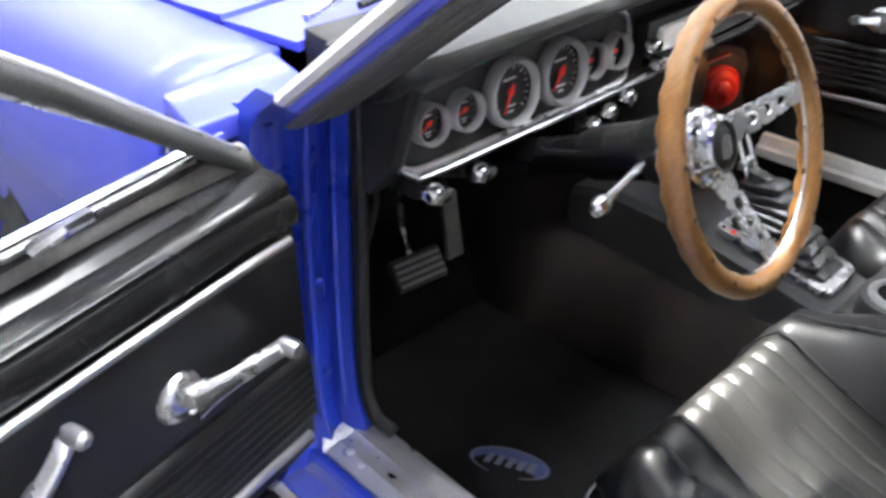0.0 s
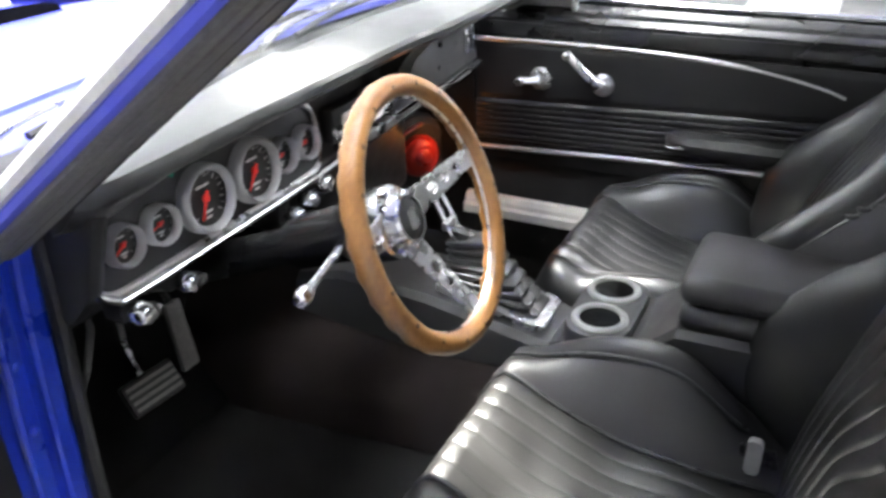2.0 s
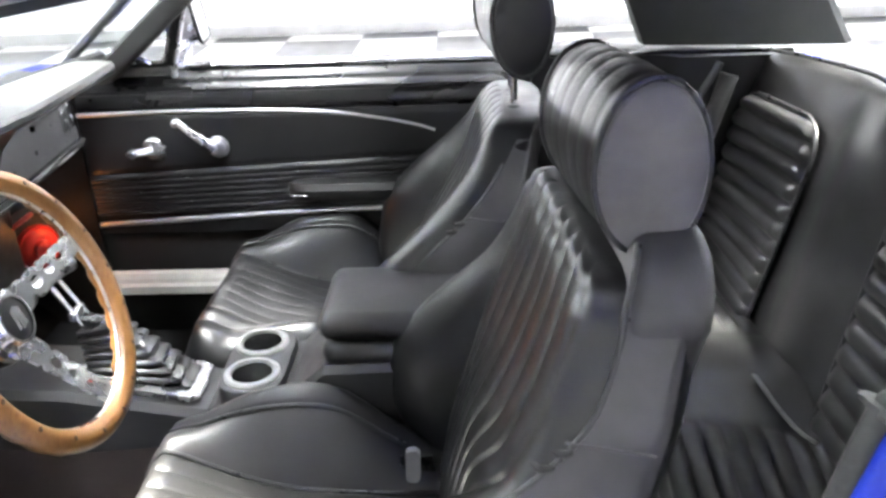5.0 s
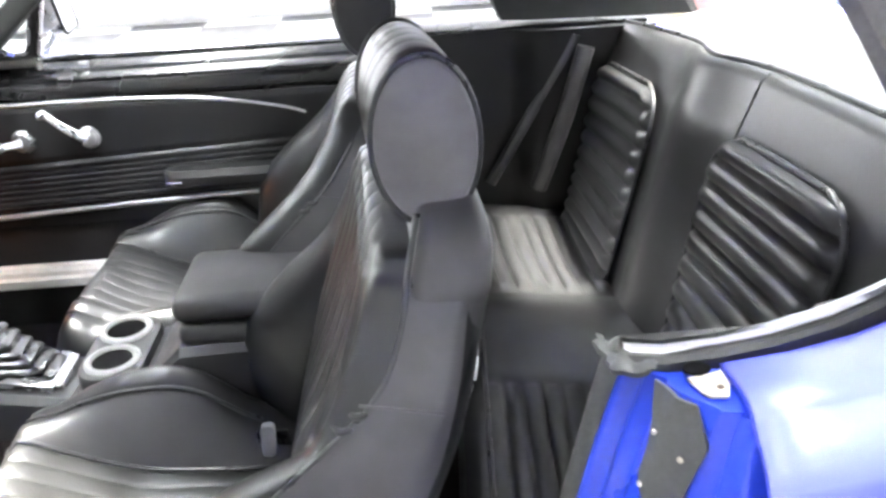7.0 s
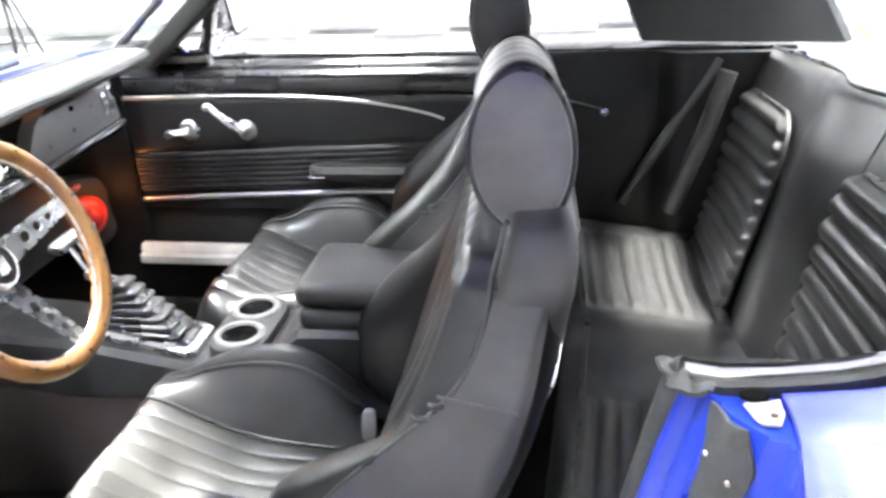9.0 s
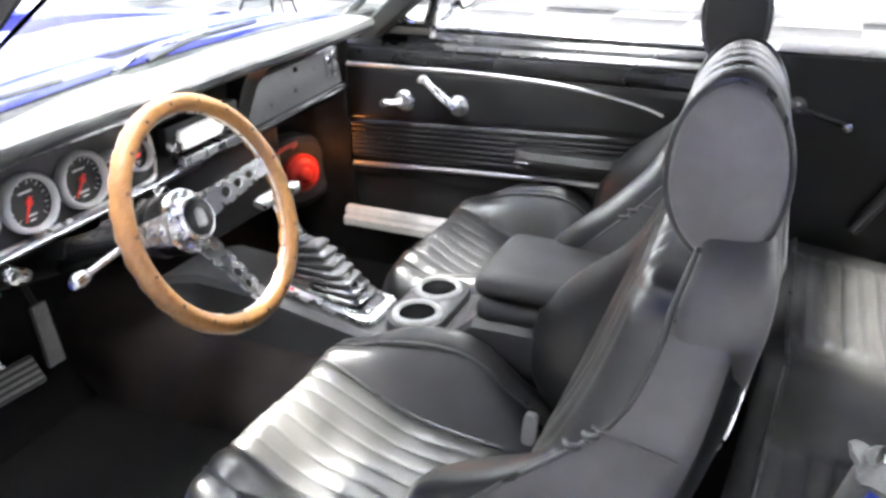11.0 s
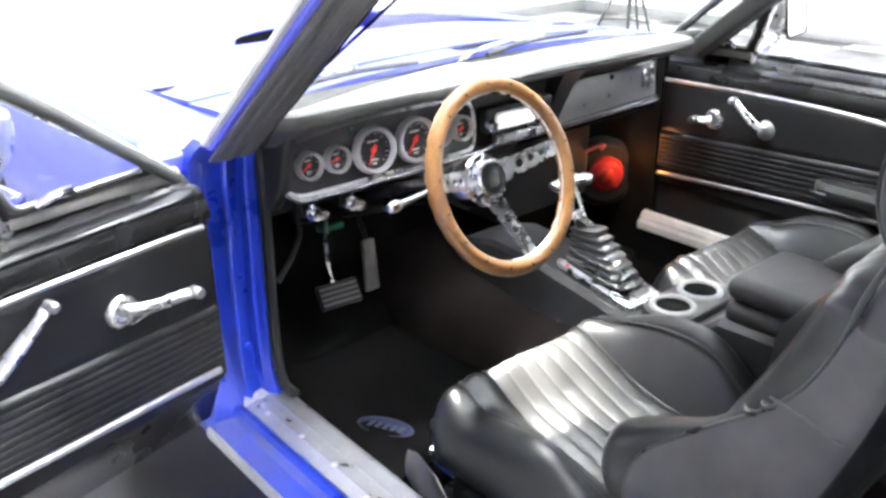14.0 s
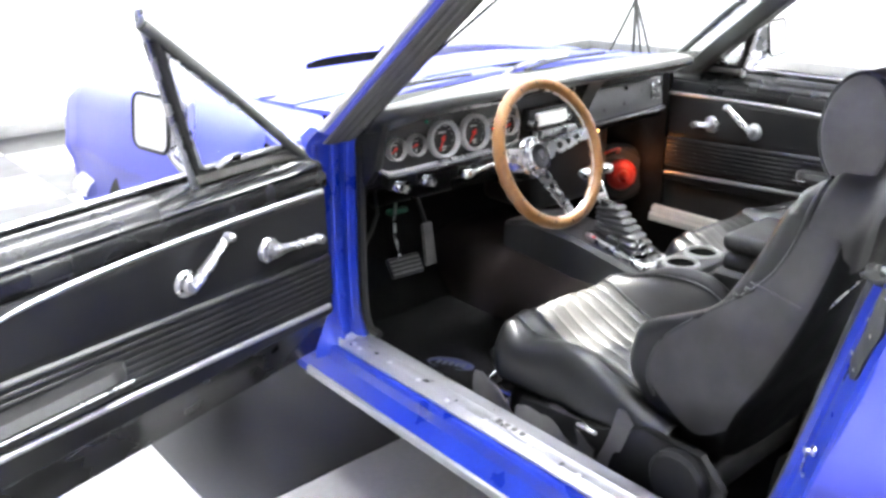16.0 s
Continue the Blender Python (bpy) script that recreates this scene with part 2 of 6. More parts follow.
def mesh_object(name, bm, mat, origin, sharp=38):
    bmesh.ops.recalc_face_normals(bm, faces=bm.faces[:])
    me = bpy.data.meshes.new(name)
    bm.to_mesh(me)
    bm.free()
    me.transform(Matrix.Translation(-origin))
    for m in mat if isinstance(mat, (list, tuple)) else [mat]:
        me.materials.append(m)
    me.polygons.foreach_set("use_smooth", [True] * len(me.polygons))
    me.set_sharp_from_angle(angle=radians(sharp))
    return new(name, me)


def part(name, bm, mat, parent, label="", sharp=38):
    """Links a bmesh as one mesh object under a thing or a part."""
    ob = mesh_object(name, bm, mat, ORIGIN[parent], sharp)
    ob.parent = parent
    ORIGIN[ob] = ORIGIN[parent]
    return tagged(ob, label)


def solo(name, bm, mat, label="", category="", kind="", group="", loc=(0, 0, 0), sharp=38):
    """A thing or a piece of the setting that is one mesh."""
    ob = mesh_object(name, bm, mat, Vector(loc), sharp)
    ob.location = loc
    ORIGIN[ob] = Vector(loc)
    return tagged(ob, label, category, group, kind)


def box(lo, hi, bev=0.0, seg=2):
    bm = bmesh.new()
    lo, hi = Vector(lo), Vector(hi)
    bmesh.ops.create_cube(bm, size=1.0, matrix=Matrix.Translation((lo + hi) / 2) @ Matrix.Diagonal((*(hi - lo), 1)))
    if bev:
        bmesh.ops.bevel(bm, geom=bm.edges[:], offset=bev, segments=seg, affect="EDGES", profile=0.5)
    return bm


def moved(bm, m):
    bm.transform(m)
    return bm


def joined(*bms):
    out = bms[0]
    for other in bms[1:]:
        me = bpy.data.meshes.new("tmp")
        other.to_mesh(me)
        other.free()
        out.from_mesh(me)
        bpy.data.meshes.remove(me)
    return out


def loft(rings, closed=True, caps=True):
    """Quads between rings of equal length; closed rings may be capped."""
    bm = bmesh.new()
    vs = [[bm.verts.new(p) for p in ring] for ring in rings]
    n = len(rings[0])
    for a, b in zip(vs, vs[1:]):
        for i in range(n if closed else n - 1):
            j = (i + 1) % n
            bm.faces.new((a[i], a[j], b[j], b[i]))
    if closed and caps:
        bm.faces.new(vs[0])
        bm.faces.new(vs[-1])
    return bm


def sheet(nu, nv, f, thick=0.0):
    """A surface f(u, v), u and v from 0 to 1, thickened behind itself."""
    bm = loft([[f(i / nu, j / nv) for j in range(nv + 1)] for i in range(nu + 1)], closed=False)
    if thick:
        bmesh.ops.recalc_face_normals(bm, faces=bm.faces[:])
        bmesh.ops.solidify(bm, geom=bm.faces[:], thickness=thick)
    return bm


def spline(pts, n=8):
    """Points on a Catmull-Rom curve through pts."""
    p = [Vector(q) for q in pts]
    p = [2 * p[0] - p[1]] + p + [2 * p[-1] - p[-2]]
    out = []
    for i in range(1, len(p) - 2):
        for k in range(n):
            t = k / n
            out.append(0.5 * (2 * p[i] + (p[i + 1] - p[i - 1]) * t + (2 * p[i - 1] - 5 * p[i] + 4 * p[i + 1] - p[i + 2]) * t * t
                              + (3 * p[i] - p[i - 1] - 3 * p[i + 1] + p[i + 2]) * t ** 3))
    return out + [p[-2]]


def tube(pts, r, n=10, closed=False, flat=1.0):
    """A round bar along pts; r one radius or one for each point; flat squeezes it across."""
    pts = [Vector(p) for p in pts]
    rs = r if isinstance(r, (list, tuple)) else [r] * len(pts)
    rings, up = [], None
    for i, p in enumerate(pts):
        a = pts[i - 1] if i or closed else p
        b = pts[(i + 1) % len(pts)] if i < len(pts) - 1 or closed else p
        d = (b - a).normalized()
        if up is None:
            up = d.orthogonal().normalized()
        up = (up - d * up.dot(d)).normalized()
        side = d.cross(up)
        rings.append([p + rs[i] * (math.cos(k * math.tau / n) * up + flat * math.sin(k * math.tau / n) * side) for k in range(n)])
    if closed:
        return loft(rings + [rings[0]], caps=False)
    return loft(rings)


def turned(p0, axis, profile, n=24, caps=True):
    """A turned body: profile of (radius, distance along the axis from p0)."""
    p0, axis = Vector(p0), Vector(axis).normalized()
    u = axis.orthogonal().normalized()
    w = axis.cross(u)
    return loft([[p0 + axis * h + max(r, 1e-4) * (math.cos(k * math.tau / n) * u + math.sin(k * math.tau / n) * w) for k in range(n)] for r, h in profile], caps=caps)


def slab(outline, depth, bev=0.0):
    """A plate from an outline of points in one plane, thickened along its normal by the vector depth."""
    bm = bmesh.new()
    lo = [bm.verts.new(p) for p in outline]
    hi = [bm.verts.new(Vector(p) + Vector(depth)) for p in outline]
    n = len(outline)
    bm.faces.new(lo)
    bm.faces.new(hi[::-1])
    for i in range(n):
        bm.faces.new((lo[i], lo[(i + 1) % n], hi[(i + 1) % n], hi[i]))
    if bev:
        bmesh.ops.bevel(bm, geom=bm.edges[:], offset=bev, segments=2, affect="EDGES", profile=0.5)
    return bm


def lerp(a, b, t):
    return a + (b - a) * t


def table(xs, ys, x):
    return float(np.interp(x, xs, ys))


def smooth(t):
    t = max(0.0, min(1.0, t))
    return t * t * (3 - 2 * t)


def rounded(w, h, r, n=6):
    """Outline of a rounded rectangle about the origin."""
    out = []
    for cx, cy, a0 in ((w - r, h - r, 0), (r - w, h - r, 90), (r - w, r - h, 180), (w - r, r - h, 270)):
        for k in range(n + 1):
            a = radians(a0 + 90 * k / n)
            out.append((cx + r * math.cos(a), cy + r * math.sin(a)))
    return out

# ---- the showroom ----
RX0, RX1, RY0, RY1, RZ = -5.2, 5.9, -5.4, 5.3, 3.4
solo("ground", box((RX0 - 0.2, RY0 - 0.2, -0.2), (RX1 + 0.2, RY1 + 0.2, -0.004)), GROUT, "dark screed under the showroom tiles", "floor", "structure")
solo("wall_front", box((RX0 - 0.2, RY1, -0.004), (RX1 + 0.2, RY1 + 0.2, RZ)), WALL, "plain white painted showroom wall", "wall", "structure")
solo("wall_back", box((RX0 - 0.2, RY0 - 0.2, -0.004), (RX1 + 0.2, RY0, RZ)), WALL, "plain white painted showroom wall", "wall", "structure")
solo("wall_right", box((RX1, RY0, -0.004), (RX1 + 0.2, RY1, RZ)), WALL, "plain white painted showroom wall", "wall", "structure")
# Unseen wall, greyer than the others to reduce light on the door side
solo("wall_left", box((RX0 - 0.2, RY0, -0.004), (RX0, RY1, RZ)), WALL_GREY, "unseen showroom wall, greyed to cut the side light", "wall", "structure")
solo("ceiling", box((RX0 - 0.2, RY0 - 0.2, RZ), (RX1 + 0.2, RY1 + 0.2, RZ + 0.2)), CEILING, "plain white showroom ceiling", "ceiling", "structure")
solo("baseboard_front", box((RX0, RY1 - 0.018, 0.004), (RX1, RY1 - 0.001, 0.10), 0.004), BASE_GREY, "grey baseboard along the white wall", "baseboard", "structure")
solo("baseboard_right", box((RX1 - 0.018, RY0, 0.004), (RX1 - 0.001, RY1 - 0.02, 0.10), 0.004), BASE_GREY, "grey baseboard along the white wall", "baseboard", "structure")


def ceiling_light(x, y):
    ob = thing("ceiling_light", "long white ceiling light with a glowing diffuser", "ceiling light", (x, y, RZ), "ceiling lights in rows")
    part("housing", box((x - 0.95, y - 0.24, RZ - 0.06), (x + 0.95, y + 0.24, RZ - 0.002), 0.01), LAMP_WHITE, ob)
    part("diffuser", box((x - 0.91, y - 0.20, RZ - 0.075), (x + 0.91, y + 0.20, RZ - 0.062), 0.004), DIFFUSER, ob, "glowing white diffuser")
    return ob


first_light = ceiling_light(-0.10, -0.75)
for lx in (-0.40, 1.8, 4.2):
    for ly in (-3.5, -1.2, 0.55, 3.7):
        if (lx, ly) != (-0.40, -1.2) and not (lx > 4 and abs(ly) < 2):
            copy_thing(first_light, pose(lx, ly, RZ))



def ceiling_spot(x, y, aim, watts, cone=11.5):
    """An unseen round track spot added on the ceiling, turned towards the car."""
    head = Vector((x, y, RZ - 0.20))
    d = (Vector(aim) - head).normalized()
    ob = thing("ceiling_spot", "unseen white ceiling spotlight added to light the car seats", "spotlight", (x, y, RZ), "ceiling spotlights")
    part("mount", turned((x, y, RZ - 0.001), (0, 0, -1), [(0.05, 0), (0.05, 0.02), (0.012, 0.025), (0.012, 0.15)], 20), LAMP_WHITE, ob)
    part("can", turned(head - d * 0.10, d, [(0.03, 0), (0.055, 0.01), (0.062, 0.16), (0.058, 0.16), (0.052, 0.06)], 24, caps=False), LAMP_WHITE, ob)
    part("lens", turned(head, d, [(0.050, 0), (0.050, 0.006), (0, 0.007)], 20), DIFFUSER, ob, "glowing lens")
    data = bpy.data.lights.new("spot_beam", "SPOT")
    data.energy, data.color, data.shadow_soft_size = watts, (1.0, 0.97, 0.89), 0.12
    data.spot_size, data.spot_blend = radians(cone), 0.7
    lamp = new("spot_beam", data)
    lamp.location = head + d * 0.08
    lamp.rotation_euler = d.to_track_quat("-Z", "Y").to_euler()


# Added spots that brighten the two front cushions and the rear bench
ceiling_spot(0.40, 1.45, (-0.308, 0.150, 0.49), SPOT_WATTS * 2.6, 5.2)
ceiling_spot(0.62, 1.35, (0.335, 0.12, 0.48), SPOT_WATTS * 1.5, 5.6)
ceiling_spot(0.24, -1.75, (0.36, -0.78, 0.50), SPOT_WATTS * 0.40)


# ---- the car: body shell ----
CX = 0.03      # middle of the car across
car = thing("car", "blue vintage two-door coupe with a black interior, driver's door open", "car", (CX, 0, 0))


def mirror_x(p):
    return Vector((2 * CX - p[0], p[1], p[2]))


# hood, cowl and fenders
HOOD_Y0, HOOD_Y1, HOOD_X = 0.775, 2.10, 0.652


def hood_z(x, y):
    k = (x - CX) / HOOD_X
    return 0.908 + 0.022 * (1 - k * k) - 0.066 * (y - 0.775) - 0.07 * max(0.0, y - 1.0) ** 2


def hood_point(u, v):
    x, y = CX - HOOD_X + 2 * HOOD_X * u, lerp(HOOD_Y0, HOOD_Y1, v)
    return (x, y, hood_z(x, y))


part("hood", sheet(24, 24, hood_point, 0.012), BLUE, car, "glossy blue hood reflecting the white room")
scoop_y0, scoop_y1, scoop_w = 1.48, 2.03, 0.235


def scoop_ring(y, k):
    out = []
    for i in range(17):
        a = i / 16 * 2 - 1
        x = CX + 0.04 + scoop_w * a
        out.append((x, y, hood_z(x, y) - 0.004 + k * 0.040 * (1 - abs(a) ** 5)))
    return out + [(CX + 0.04 + scoop_w, y, hood_z(CX + 0.3, y) - 0.01), (CX + 0.04 - scoop_w, y, hood_z(CX - 0.2, y) - 0.01)]


scoop = part("hood_scoop", loft([scoop_ring(lerp(scoop_y0, scoop_y1, t), 1 - 0.85 * t * t) for t in (0, 0.03, 0.2, 0.4, 0.6, 0.8, 1.0)]), BLUE, car, "raised blue scoop on the hood")
# Black plate across the scoop mouth in place of its inner shade
part("scoop_opening", slab([(CX + 0.04 + scoop_w * (0.93 * math.cos(a)), scoop_y0 - 0.003, hood_z(CX, scoop_y0) + 0.000 + 0.032 * max(0.0, math.sin(a)) ** 0.5) for a in [math.pi * i / 16 for i in range(17)]], (0, 0.01, 0)), SHADE_BLACK, scoop, "black plate standing for shade in the scoop opening")


def cowl_point(u, v):
    x = CX - HOOD_X + 2 * HOOD_X * u
    y = lerp(0.60, HOOD_Y0 - 0.005, v)
    return (x, y + 0.05 * (1 - ((x - CX) / HOOD_X) ** 2) * (1 - v), hood_z(x, y) - 0.006)


cowl = part("cowl", sheet(20, 5, cowl_point, 0.012), BLUE, car, "blue cowl panel below the windshield")
for i in range(14):
    gx = CX + 0.02 + i * 0.016
    # black bar painted as the shade of a cowl slot
    part("vent_slot", box((gx, 0.70, hood_z(gx, 0.7) - 0.0055), (gx + 0.006, 0.755, hood_z(gx, 0.7) - 0.003)), SHADE_BLACK, cowl)


def fender_profile(y, side):
    """Across the fender from the hood gap over the top, the crease and down to the rocker."""
    front = smooth((y - 1.5) / 0.6)
    drop = 0.02 * (y - 0.6) + 0.05 * max(0.0, y - 1.1) ** 2
    pts = [(-0.626, 0.900), (-0.70, 0.897), (-0.755, 0.885), (-0.79, 0.860), (-0.808, 0.82), (-0.822, 0.74), (-0.838, 0.665), (-0.832, 0.645), (-0.815, 0.60), (-0.808, 0.50), (-0.80, 0.42), (-0.785, 0.36)]
    out = []
    for x, z in pts:
        z2 = z - drop * (0.4 + 0.6 * smooth((z - 0.4) / 0.45))
        x2 = lerp(x, -0.62 + (x + 0.62) * 0.55, front * 0.5)
        p = Vector((x2, y, z2))
        out.append(p if side < 0 else mirror_x(p))
    return out


for side in (-1, 1):
    ys = [0.635 + 0.089 * i for i in range(18)]
    fender = part("fender", loft([fender_profile(y, side) for y in ys], closed=False), BLUE, car, "glossy blue front fender")
    bm = bmesh.new()
    bm.from_mesh(fender.data)
    bmesh.ops.solidify(bm, geom=bm.faces[:], thickness=0.012)
    bm.to_mesh(fender.data)
    bm.free()
    end = fender_profile(ys[-1], side)
    nose = [p + Vector((0, 0.05, -0.02)) for p in end]
    c = sum(end, Vector()) / len(end) + Vector((-side * 0.04, 0.02, -0.04))
    part("fender_nose", loft([end, nose, [lerp(p, c, 0.55) + Vector((0, 0.05, 0)) for p in end], [c + (p - c) * 0.3 for p in end]], closed=False), BLUE, fender, "rounded blue headlight end of the fender")
    hx = -0.62 if side < 0 else mirror_x((-0.62, 0, 0)).x
    part("headlight", turned((hx, 2.10, 0.66), (0, 1, 0), [(0.088, 0), (0.092, 0.03), (0.085, 0.045), (0.05, 0.06), (0.0, 0.064)], 28), GLASS, fender, "round glass headlight")
    wheel_x = -0.72 if side < 0 else mirror_x((-0.72, 0, 0)).x
    wheel = part("wheel", turned((wheel_x - side * 0.10, 1.50, 0.315), (side, 0, 0), [(0.19, 0), (0.29, 0.0), (0.315, 0.025), (0.317, 0.09), (0.315, 0.165), (0.29, 0.19), (0.20, 0.185)], 40), TYRE, car, "black tyre")
    part("rim", turned((wheel_x - side * 0.05, 1.50, 0.315), (side, 0, 0), [(0.19, 0.0), (0.195, 0.12), (0.185, 0.13), (0.17, 0.09), (0.06, 0.10), (0.05, 0.12), (0.0, 0.122)], 32), CHROME_DULL, wheel, "silver wheel rim")
part("front_bumper", tube(spline([(CX - 0.80, 1.98, 0.46), (CX - 0.78, 2.16, 0.46), (CX - 0.5, 2.24, 0.46), (CX, 2.27, 0.46), (CX + 0.5, 2.24, 0.46), (CX + 0.78, 2.16, 0.46), (CX + 0.80, 1.98, 0.46)]), 0.05, 12, flat=0.4), CHROME, car, "chrome front bumper")
part("grille", box((CX - 0.5, 2.06, 0.50), (CX + 0.5, 2.12, 0.74), 0.01), SHADE_BLACK, car, "dark front grille")

# hinge pillar of the driver's door: stepped blue steel
jamb_rings = []
for z, y0, xo in ((0.33, 0.505, -0.765), (0.36, 0.515, -0.755), (0.42, 0.535, -0.738), (0.50, 0.537, -0.736), (0.66, 0.530, -0.738), (0.80, 0.520, -0.742), (0.862, 0.512, -0.742), (0.880, 0.500, -0.736), (0.906, 0.468, -0.730)):
    deep = 0.14 if z < 0.87 else 0.06
    ring = [(-0.622, y0 - 0.022), (-0.640, y0 - 0.026), (-0.652, y0 - 0.012), (-0.660, y0 + 0.002), (-0.678, y0 - 0.002), (-0.690, y0 - 0.010), (-0.702, y0 + 0.004), (-0.716, y0 + 0.014), (xo, y0 + 0.020), (xo, y0 + deep), (-0.622, y0 + deep)]
    jamb_rings.append([(x, y, z) for x, y in ring])
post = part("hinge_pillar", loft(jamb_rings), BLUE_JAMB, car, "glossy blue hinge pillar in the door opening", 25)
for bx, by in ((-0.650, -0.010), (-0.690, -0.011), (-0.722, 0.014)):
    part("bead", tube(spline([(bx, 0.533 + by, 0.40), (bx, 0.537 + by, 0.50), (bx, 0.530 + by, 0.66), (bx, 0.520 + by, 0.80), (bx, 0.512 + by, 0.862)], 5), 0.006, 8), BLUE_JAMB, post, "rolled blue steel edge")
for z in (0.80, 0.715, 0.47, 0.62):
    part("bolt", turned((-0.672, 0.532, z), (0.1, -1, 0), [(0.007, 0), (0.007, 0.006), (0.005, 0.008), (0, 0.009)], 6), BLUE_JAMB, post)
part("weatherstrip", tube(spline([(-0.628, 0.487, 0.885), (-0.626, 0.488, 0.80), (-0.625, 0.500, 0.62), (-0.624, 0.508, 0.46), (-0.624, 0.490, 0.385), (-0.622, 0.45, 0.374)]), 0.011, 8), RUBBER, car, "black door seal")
# Black block that fills the fender gap with shade
part("fender_gap_flange", box((-0.795, 0.60, 0.40), (-0.745, 0.634, 0.862), 0.006), SHADE_BLACK, car, "black block standing for shade behind the fender edge")
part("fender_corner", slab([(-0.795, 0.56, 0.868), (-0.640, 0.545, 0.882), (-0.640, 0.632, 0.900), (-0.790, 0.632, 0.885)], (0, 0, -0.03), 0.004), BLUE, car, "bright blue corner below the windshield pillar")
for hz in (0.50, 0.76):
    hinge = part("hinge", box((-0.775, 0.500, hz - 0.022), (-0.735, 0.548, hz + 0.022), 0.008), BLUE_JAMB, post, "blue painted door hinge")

# windshield pillars, windshield, roof


def pillar_path(side, z0=0.872, z1=1.262):
    pts = []
    for z in (z0, 0.95, 1.03, 1.11, 1.19, z1):
        if side < 0:
            pts.append(Vector((-0.706 - 0.05 * (z - 0.865), 0.488 - 1.36 * (z - 0.865), z)))
        else:
            pts.append(Vector((0.70 - 0.10 * (z - 0.865), 0.455 - 1.22 * (z - 0.865), z)))
    return pts


def pillar_section(path, offs):
    """Rings across the pillar: x across the car and y along it."""
    return loft([[p + Vector((a, b, c)) for a, b, c in offs] for p in path])


for side in (-1, 1):
    s = -side
    path = pillar_path(side)
    pil = part("windshield_pillar", pillar_section(pillar_path(side, 0.900), [(s * -0.020, 0.008, 0), (s * -0.025, 0.014, 0), (s * -0.026, 0.026, 0), (s * -0.016, 0.050, 0), (s * 0.004, 0.060, 0), (s * 0.05, 0.06, 0), (s * 0.062, 0.03, 0), (s * 0.06, 0.006, 0), (s * 0.0, 0.004, 0)]), BLUE if side < 0 else HEADLINER, car, "blue windshield pillar" if side < 0 else "black trimmed windshield pillar")
    if side < 0:
        part("pillar_trim", pillar_section(pillar_path(side, 0.905), [(s * -0.022, 0.028, 0.0), (s * -0.031, 0.032, 0.0), (s * -0.031, 0.046, 0.0), (s * -0.020, 0.064, 0.0), (s * 0.004, 0.068, 0.0), (s * 0.002, 0.056, 0)]), PALE_TRIM, pil, "pale metal trim along the windshield")
    part("pillar_weatherstrip", pillar_section(path, [(s * -0.019, 0.010, 0), (s * -0.020, 0.000, 0), (s * -0.014, -0.006, 0), (s * -0.004, -0.007, 0), (s * 0.000, -0.002, 0), (s * 0.004, -0.008, 0), (s * 0.010, -0.010, 0), (s * 0.020, -0.009, 0), (s * 0.023, -0.003, 0), (s * 0.027, -0.009, 0), (s * 0.046, -0.010, 0), (s * 0.049, -0.002, 0), (s * 0.053, -0.008, 0), (s * 0.062, -0.002, 0), (s * 0.062, 0.012, 0)]), RUBBER_GREY if side < 0 else RUBBER, pil, "worn grey weatherstrip", 25)
    part("pillar_cover", pillar_section(path, [(s * 0.060, 0.012, 0), (s * 0.064, -0.006, 0), (s * 0.070, 0.006, 0), (s * 0.074, 0.05, 0), (s * 0.066, 0.06, 0)]), HEADLINER, pil, "black inner pillar cover")


def ws_point(u, v):
    a = u * 2 - 1
    x = CX + a * lerp(0.672, 0.62, v)
    z = lerp(0.915, 1.255, v)
    y = lerp(0.60, 0.075, v) - a * a * lerp(0.13, 0.03, v) - a ** 6 * lerp(0.0, 0.07, v)
    return (x, y, z)


windshield = part("windshield", sheet(24, 8, ws_point, 0.005), GLASS, car, "clear curved windshield")
windshield.visible_shadow = False
part("windshield_gasket", tube([Vector(ws_point(i / 24, 0)) + Vector((0, 0.004, 0.0)) for i in range(25)], 0.017, 8), RUBBER, car, "black rubber windshield gasket")
part("windshield_trim", tube([Vector(ws_point(i / 24, 0)) + Vector((0, 0.022, 0.002)) for i in range(25)], 0.008, 8, flat=0.6), CHROME, car, "bright trim at the foot of the windshield")


def roof_point(u, v, lift=0.0):
    a = u * 2 - 1
    y = lerp(0.055, -0.98, v)
    z = 1.262 + 0.055 * math.sin(math.pi * min(1, 0.08 + v * 0.9)) - 0.06 * abs(a) ** 3 + lift
    x = CX + a * lerp(0.65, 0.60, smooth(v * 2))
    return (x, y - (0.02 * a * a + 0.07 * a ** 6) * (1 - v), z)


part("roof", sheet(20, 24, lambda u, v: roof_point(u, v, 0.03), 0.012), BLUE, car, "blue steel roof")
part("headliner", sheet(16, 16, lambda u, v: roof_point(u, v, 0.0), 0.008), HEADLINER, car, "black headliner under the roof")
for side in (-1, 1):
    s = -side

    def rail(z, y, x):
        p = Vector((x, y, z))
        return p if side < 0 else mirror_x(p)

    rail_path = [rail(1.258, -0.03, -0.69 if side < 0 else -0.60), rail(1.268, -0.25, -0.675 if side < 0 else -0.60), rail(1.268, -0.5, -0.64 if side < 0 else -0.59), rail(1.24, -0.78, -0.60 if side < 0 else -0.555)]
    part("roof_rail", tube(spline(rail_path, 5), 0.028, 10), BLUE if side < 0 else HEADLINER, car, "roof rail over the door opening")

# rear pillars: black inside, blue outside
LEFT_C = [(-0.600, -0.80, 1.255), (-0.615, -0.875, 1.14), (-0.635, -0.945, 1.02), (-0.66, -1.03, 0.905)]
